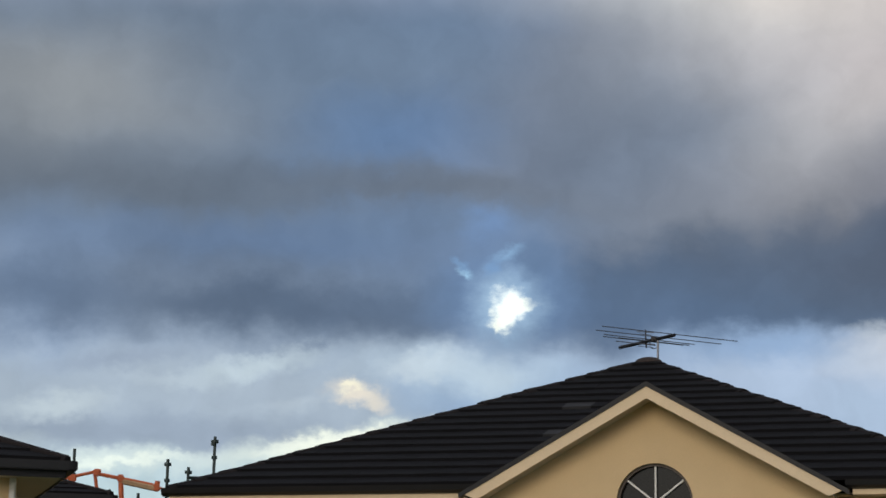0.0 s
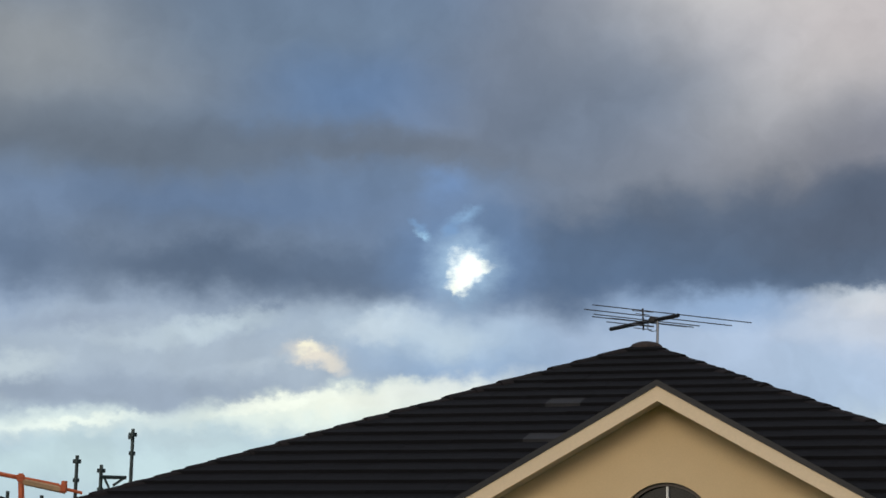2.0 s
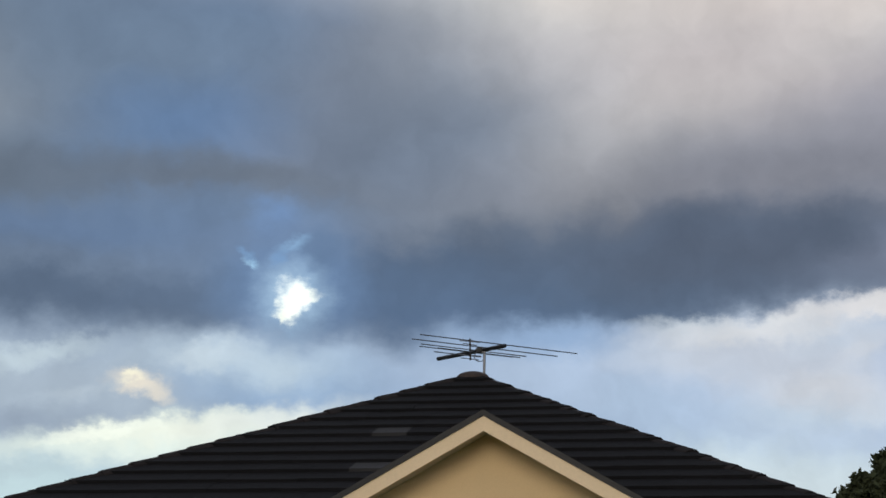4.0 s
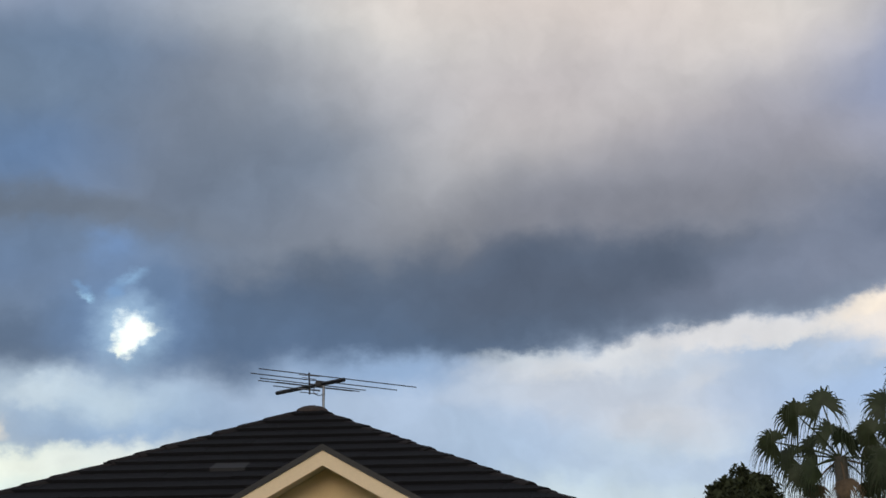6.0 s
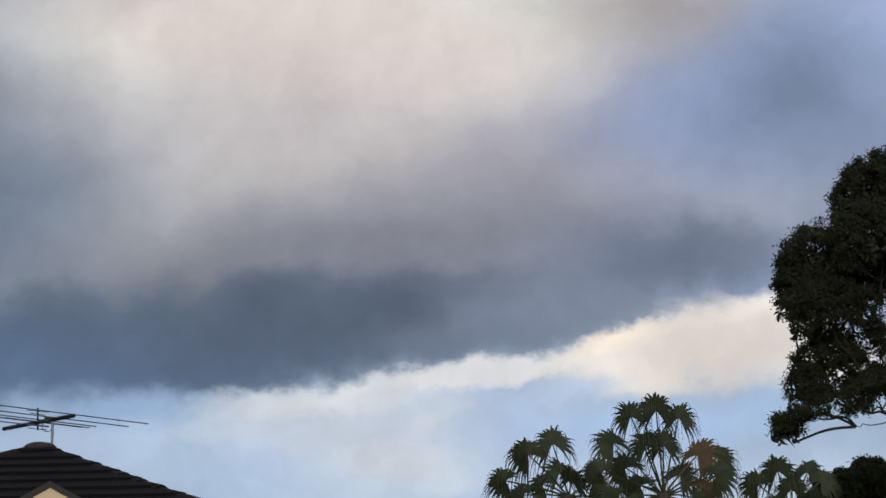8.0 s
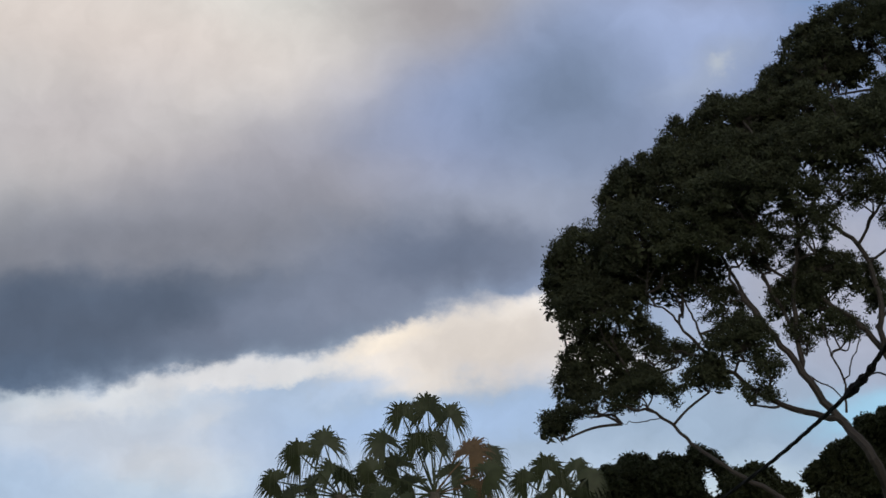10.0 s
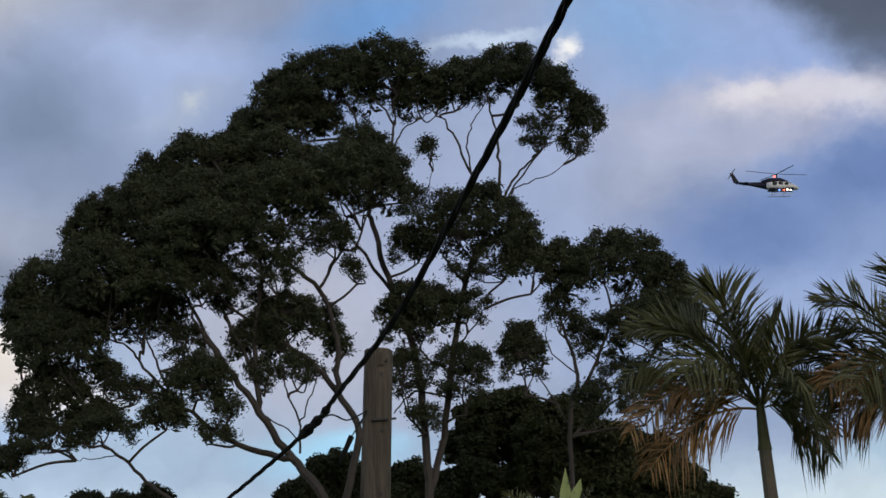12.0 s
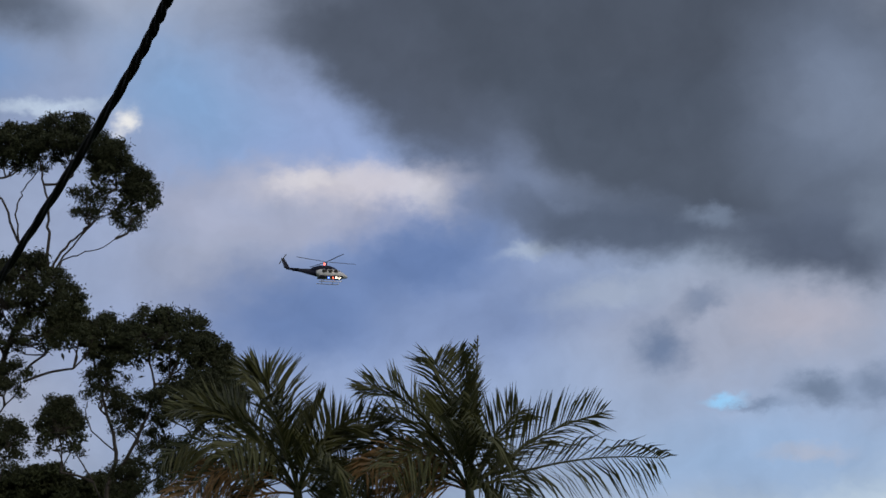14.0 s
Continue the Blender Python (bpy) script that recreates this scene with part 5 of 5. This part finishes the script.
bm = bmesh.new()
loft(bm, [(-2.4, 0.15, 0.8, 0.6), (-1.6, 0.05, 1.2, 0.85), (0.0, 0.0, 1.3, 0.92), (1.4, 0.0, 1.25, 0.9), (2.4, -0.12, 1.1, 0.72), (3.2, -0.32, 0.8, 0.46), (3.8, -0.45, 0.4, 0.24), (3.95, -0.46, 0.1, 0.07)])
fus = part("fuselage", bm, HWHITE, heli, "white fuselage", True)
bm = bmesh.new()
loft(bm, [(-8.2, 0.75, 0.16, 0.2), (-5.5, 0.5, 0.28, 0.32), (-2.2, 0.15, 0.78, 0.72)])
part("tail_boom", bm, HNAVY, heli, "dark navy tail boom", True)
bm = bmesh.new()
prism(bm, [(-8.5, 0.75), (-7.4, 0.75), (-8.6, 2.7), (-9.2, 2.7)], -0.08, 0.08)
part("tail_fin", bm, HNAVY, heli)
bm = bmesh.new()
box(bm, -6.6, -1.3, 0.55, -5.9, 1.3, 0.62, 0.02)
part("stabiliser", bm, HNAVY, heli)
bm = bmesh.new()
loft(bm, [(-3.2, 0.65, 0.6, 0.45), (-1.8, 0.95, 1.0, 0.62), (0.3, 1.05, 1.02, 0.55), (1.5, 0.8, 0.85, 0.3), (2.1, 0.6, 0.5, 0.1)])
part("engine_cowling", bm, HNAVY, heli, "dark engine cowling", True)
bm = bmesh.new()
box(bm, -1.9, -1.2, -0.86, 2.9, 1.2, -0.5, 0.1)
part("stripe", bm, HNAVY, fus)
bm = bmesh.new()
tube(bm, [(-0.2, 0, 1.6), (-0.2, 0, 2.45)], 0.14, sides=8)
part("mast", bm, DARKMETAL, heli)
for k in range(4):
    bm = bmesh.new()
    q = radians(18 + 90 * k)
    d, s = Vector((math.cos(q), math.sin(q), 0)), Vector((-math.sin(q), math.cos(q), 0))
    o = Vector((-0.2, 0, 2.4))
    vs = []
    for r, w, dz in ((0.3, 0.1, 0), (1.5, 0.13, 0.03), (6.6, 0.12, 0.22)):
        vs.append((o + d * r - s * w + Vector((0, 0, dz)), o + d * r + s * w + Vector((0, 0, dz))))
    for lo_, hi_ in zip(vs, vs[1:]):
        q4 = [bm.verts.new(p) for p in (lo_[0], lo_[1], hi_[1], hi_[0])]
        q5 = [bm.verts.new(p + Vector((0, 0, 0.05))) for p in (lo_[0], lo_[1], hi_[1], hi_[0])]
        bm.faces.new(q4[::-1])
        bm.faces.new(q5)
        for i in range(4):
            bm.faces.new((q4[i], q4[(i + 1) % 4], q5[(i + 1) % 4], q5[i]))
    part("rotor_blade", bm, BLADE, heli)
for k in range(2):
    bm = bmesh.new()
    q = radians(55 + 180 * k)
    tube(bm, [(-8.9, -0.2, 2.5), (-8.9 + 1.25 * math.cos(q), -0.2, 2.5 + 1.25 * math.sin(q))], 0.1, 0.08, 6)
    part("tail_rotor_blade", bm, BLADE, heli)
for y in (-1.25, 1.25):
    bm = bmesh.new()
    tube(bm, bend([(-2.0, y, -1.75), (1.9, y, -1.75), (2.5, y, -1.5)], 4), 0.07, sides=6)
    part("skid", bm, HWHITE, heli)
    for x in (-1.0, 1.2):
        bm = bmesh.new()
        tube(bm, [(x, y * 0.5, -0.9), (x, y, -1.75)], 0.05, sides=6)
        part("skid_strut", bm, DARKMETAL, heli)
    sg = math.copysign(1, y)
    for x0, x1, z0, z1 in ((-1.3, -0.35, 0.0, 0.62), (-0.15, 0.75, 0.0, 0.62), (1.0, 1.75, 0.0, 0.6)):
        bm = bmesh.new()
        box(bm, x0, sg * 1.1, z0 - 0.05, x1, sg * 1.32, z1, 0.08)
        part("window", bm, GLASS, fus)
bm = bmesh.new()
loft(bm, [(1.95, 0.28, 1.1, 0.45), (2.5, 0.1, 1.0, 0.42), (2.95, -0.12, 0.75, 0.25)])
part("windscreen", bm, GLASS, fus, "dark glass windscreen", True)
for x, y in ((2.2, -0.95), (1.5, -1.1)):
    bm = bmesh.new()
    bmesh.ops.create_uvsphere(bm, u_segments=12, v_segments=8, radius=0.18, matrix=Matrix.Translation((x, y, -0.9)))
    part("landing_light", bm, LAMPW, heli, "lit landing light")
for x, mat_, label in ((0.0, LAMPB, "lit blue belly beacon"), (0.9, LAMPR, "lit red belly beacon")):
    bm = bmesh.new()
    bmesh.ops.create_uvsphere(bm, u_segments=12, v_segments=8, radius=0.16, matrix=Matrix.Translation((x, -1.05, -0.95)))
    part("belly_beacon", bm, mat_, heli, label)
bm = bmesh.new()
bmesh.ops.create_uvsphere(bm, u_segments=12, v_segments=8, radius=0.2, matrix=Matrix.Translation((-0.7, -0.3, 1.9)))
part("beacon", bm, LAMPR, heli, "lit red beacon")

# ---- roof tiles: one mesh for whole tiles, cut ones at the hips ----
def tile_mesh(x0, x1, x2, x3):
    """A flat tile: lower edge x0 to x1, upper edge x2 to x3, on a run of one course."""
    t, r, hz = 0.05, RUN + 0.06, (RUN + 0.06) * SLOPE
    lo = [(x0, 0, t - 0.05), (x1, 0, t - 0.05), (x3, r, hz - 0.03), (x2, r, hz - 0.03)]
    hi = [(x0, 0, t), (x1, 0, t), (x3, r, hz + 0.004), (x2, r, hz + 0.004)]
    me = bpy.data.meshes.new("tile")
    me.from_pydata(lo + hi, [], [(3, 2, 1, 0), (4, 5, 6, 7), (0, 1, 5, 4), (1, 2, 6, 5), (2, 3, 7, 6), (3, 0, 4, 7)])
    me.materials.append(ROOF)
    return me


COURSES = 18
RUN = HALF / COURSES
WIDE = 0.44
whole = tile_mesh(0, WIDE - 0.0015, 0, WIDE - 0.0015)
pale = tile_mesh(0, WIDE - 0.0015, 0, WIDE - 0.0015)
pale.materials[0] = PALETILE
PATCHED = {10: -0.74, 9: -2.24, 6: -0.48, 13: 0.9}  # replaced tiles: course and place
rng = np.random.default_rng(7)
for k in range(COURSES):
    y, z = k * RUN, EAVE + k * RUN * SLOPE
    half = HALF - y
    upper = max(half - RUN - 0.06, 0.0)
    x = -half + (0.22 if k % 2 else 0.0)
    start = math.ceil((-upper - x) / WIDE) * WIDE + x
    xs = []
    while start + WIDE <= upper:
        xs.append(start)
        start += WIDE
    first = xs[0] if xs else 0.0
    last = xs[-1] + WIDE if xs else 0.0
    for x in xs:
        # the gable's roof covers the main roof here
        zz = z + 0.03
        if abs(x + WIDE / 2 - GX) + WIDE / 2 < (GTOP - zz) / GS - 0.25 and zz < GTOP - 0.3:
            continue
        ob = new("tile", pale if x <= PATCHED.get(k, 99) < x + WIDE else whole)
        ob.parent = roof
        ob.matrix_basis = pose(x, y - 0.01 + rng.normal(0, 0.002), z - 0.02 + rng.normal(0, 0.0015), 0, rng.normal(0, 0.06), 0)
    for me in (tile_mesh(-half, first - 0.004, -upper, first - 0.004), tile_mesh(last, half, last, upper)):
        ob = new("tile", me)
        ob.parent = roof
        ob.matrix_basis = pose(0, y - 0.01, z - 0.02, 0, 0, 0)
# left slope, seen edge on
for k in range(COURSES):
    y, z = k * RUN, EAVE + k * RUN * SLOPE
    half = HALF - y
    upper = max(half - RUN - 0.06, 0.0)
    me = tile_mesh(-half, half, -upper, upper)
    for turn in (-90, 90):
        ob = new("tile_course", me)
        ob.parent = roof
        ob.matrix_basis = pose(0, HALF, 0, 0, 0, turn) @ pose(0, -HALF + y - 0.01, z - 0.02)
# hip caps: half-round tiles lapping up each hip
cap_len = 0.40
hip_dir = Vector((1, 1, SLOPE))
bm = bmesh.new()
rings = []
for u, r in ((0.0, 0.125), (0.03, 0.128), (cap_len + 0.04, 0.1)):
    rings.append([bm.verts.new((u, r * math.cos(q), r * 0.72 * math.sin(q))) for q in np.linspace(-0.15, math.pi + 0.15, 9)])
for a_, b_ in zip(rings, rings[1:]):
    for k in range(8):
        bm.faces.new((a_[k], a_[k + 1], b_[k + 1], b_[k]))
bm.faces.new(rings[0][::-1])
cap = bpy.data.meshes.new("hip_cap")
bm.to_mesh(cap)
bm.free()
cap.materials.append(HIPCAP)
length = math.sqrt(2 + SLOPE ** 2) * HALF
for s in (-1, 1):
    base = Vector((s * HALF, 0, EAVE))
    way = Vector((-s, 1, SLOPE)).normalized()
    rot = Matrix((way, Vector((0, 0, 1)).cross(way).normalized(), way.cross(Vector((0, 0, 1)).cross(way).normalized()))).transposed().to_4x4()
    for k in range(int(length / cap_len)):
        ob = new("hip_cap", cap)
        ob.parent = roof
        ob.matrix_basis = Matrix.Translation(base + way * (k * cap_len) + Vector((0, 0, -0.065 - 0.005 * s + rng.normal(0, 0.006)))) @ rot @ pose(0, 0, 0, rng.normal(0, 2), rng.normal(0, 0.6), rng.normal(0, 0.6))
bm = bmesh.new()
bmesh.ops.create_uvsphere(bm, u_segments=16, v_segments=10, radius=0.19)
bmesh.ops.scale(bm, vec=(1.2, 1.1, 0.5), verts=bm.verts)
bmesh.ops.translate(bm, vec=(0, HALF - 0.02, TOP - 0.065), verts=bm.verts)
part("apex_cap", bm, MORTAR, roof, "mortared cap at the top of the roof")
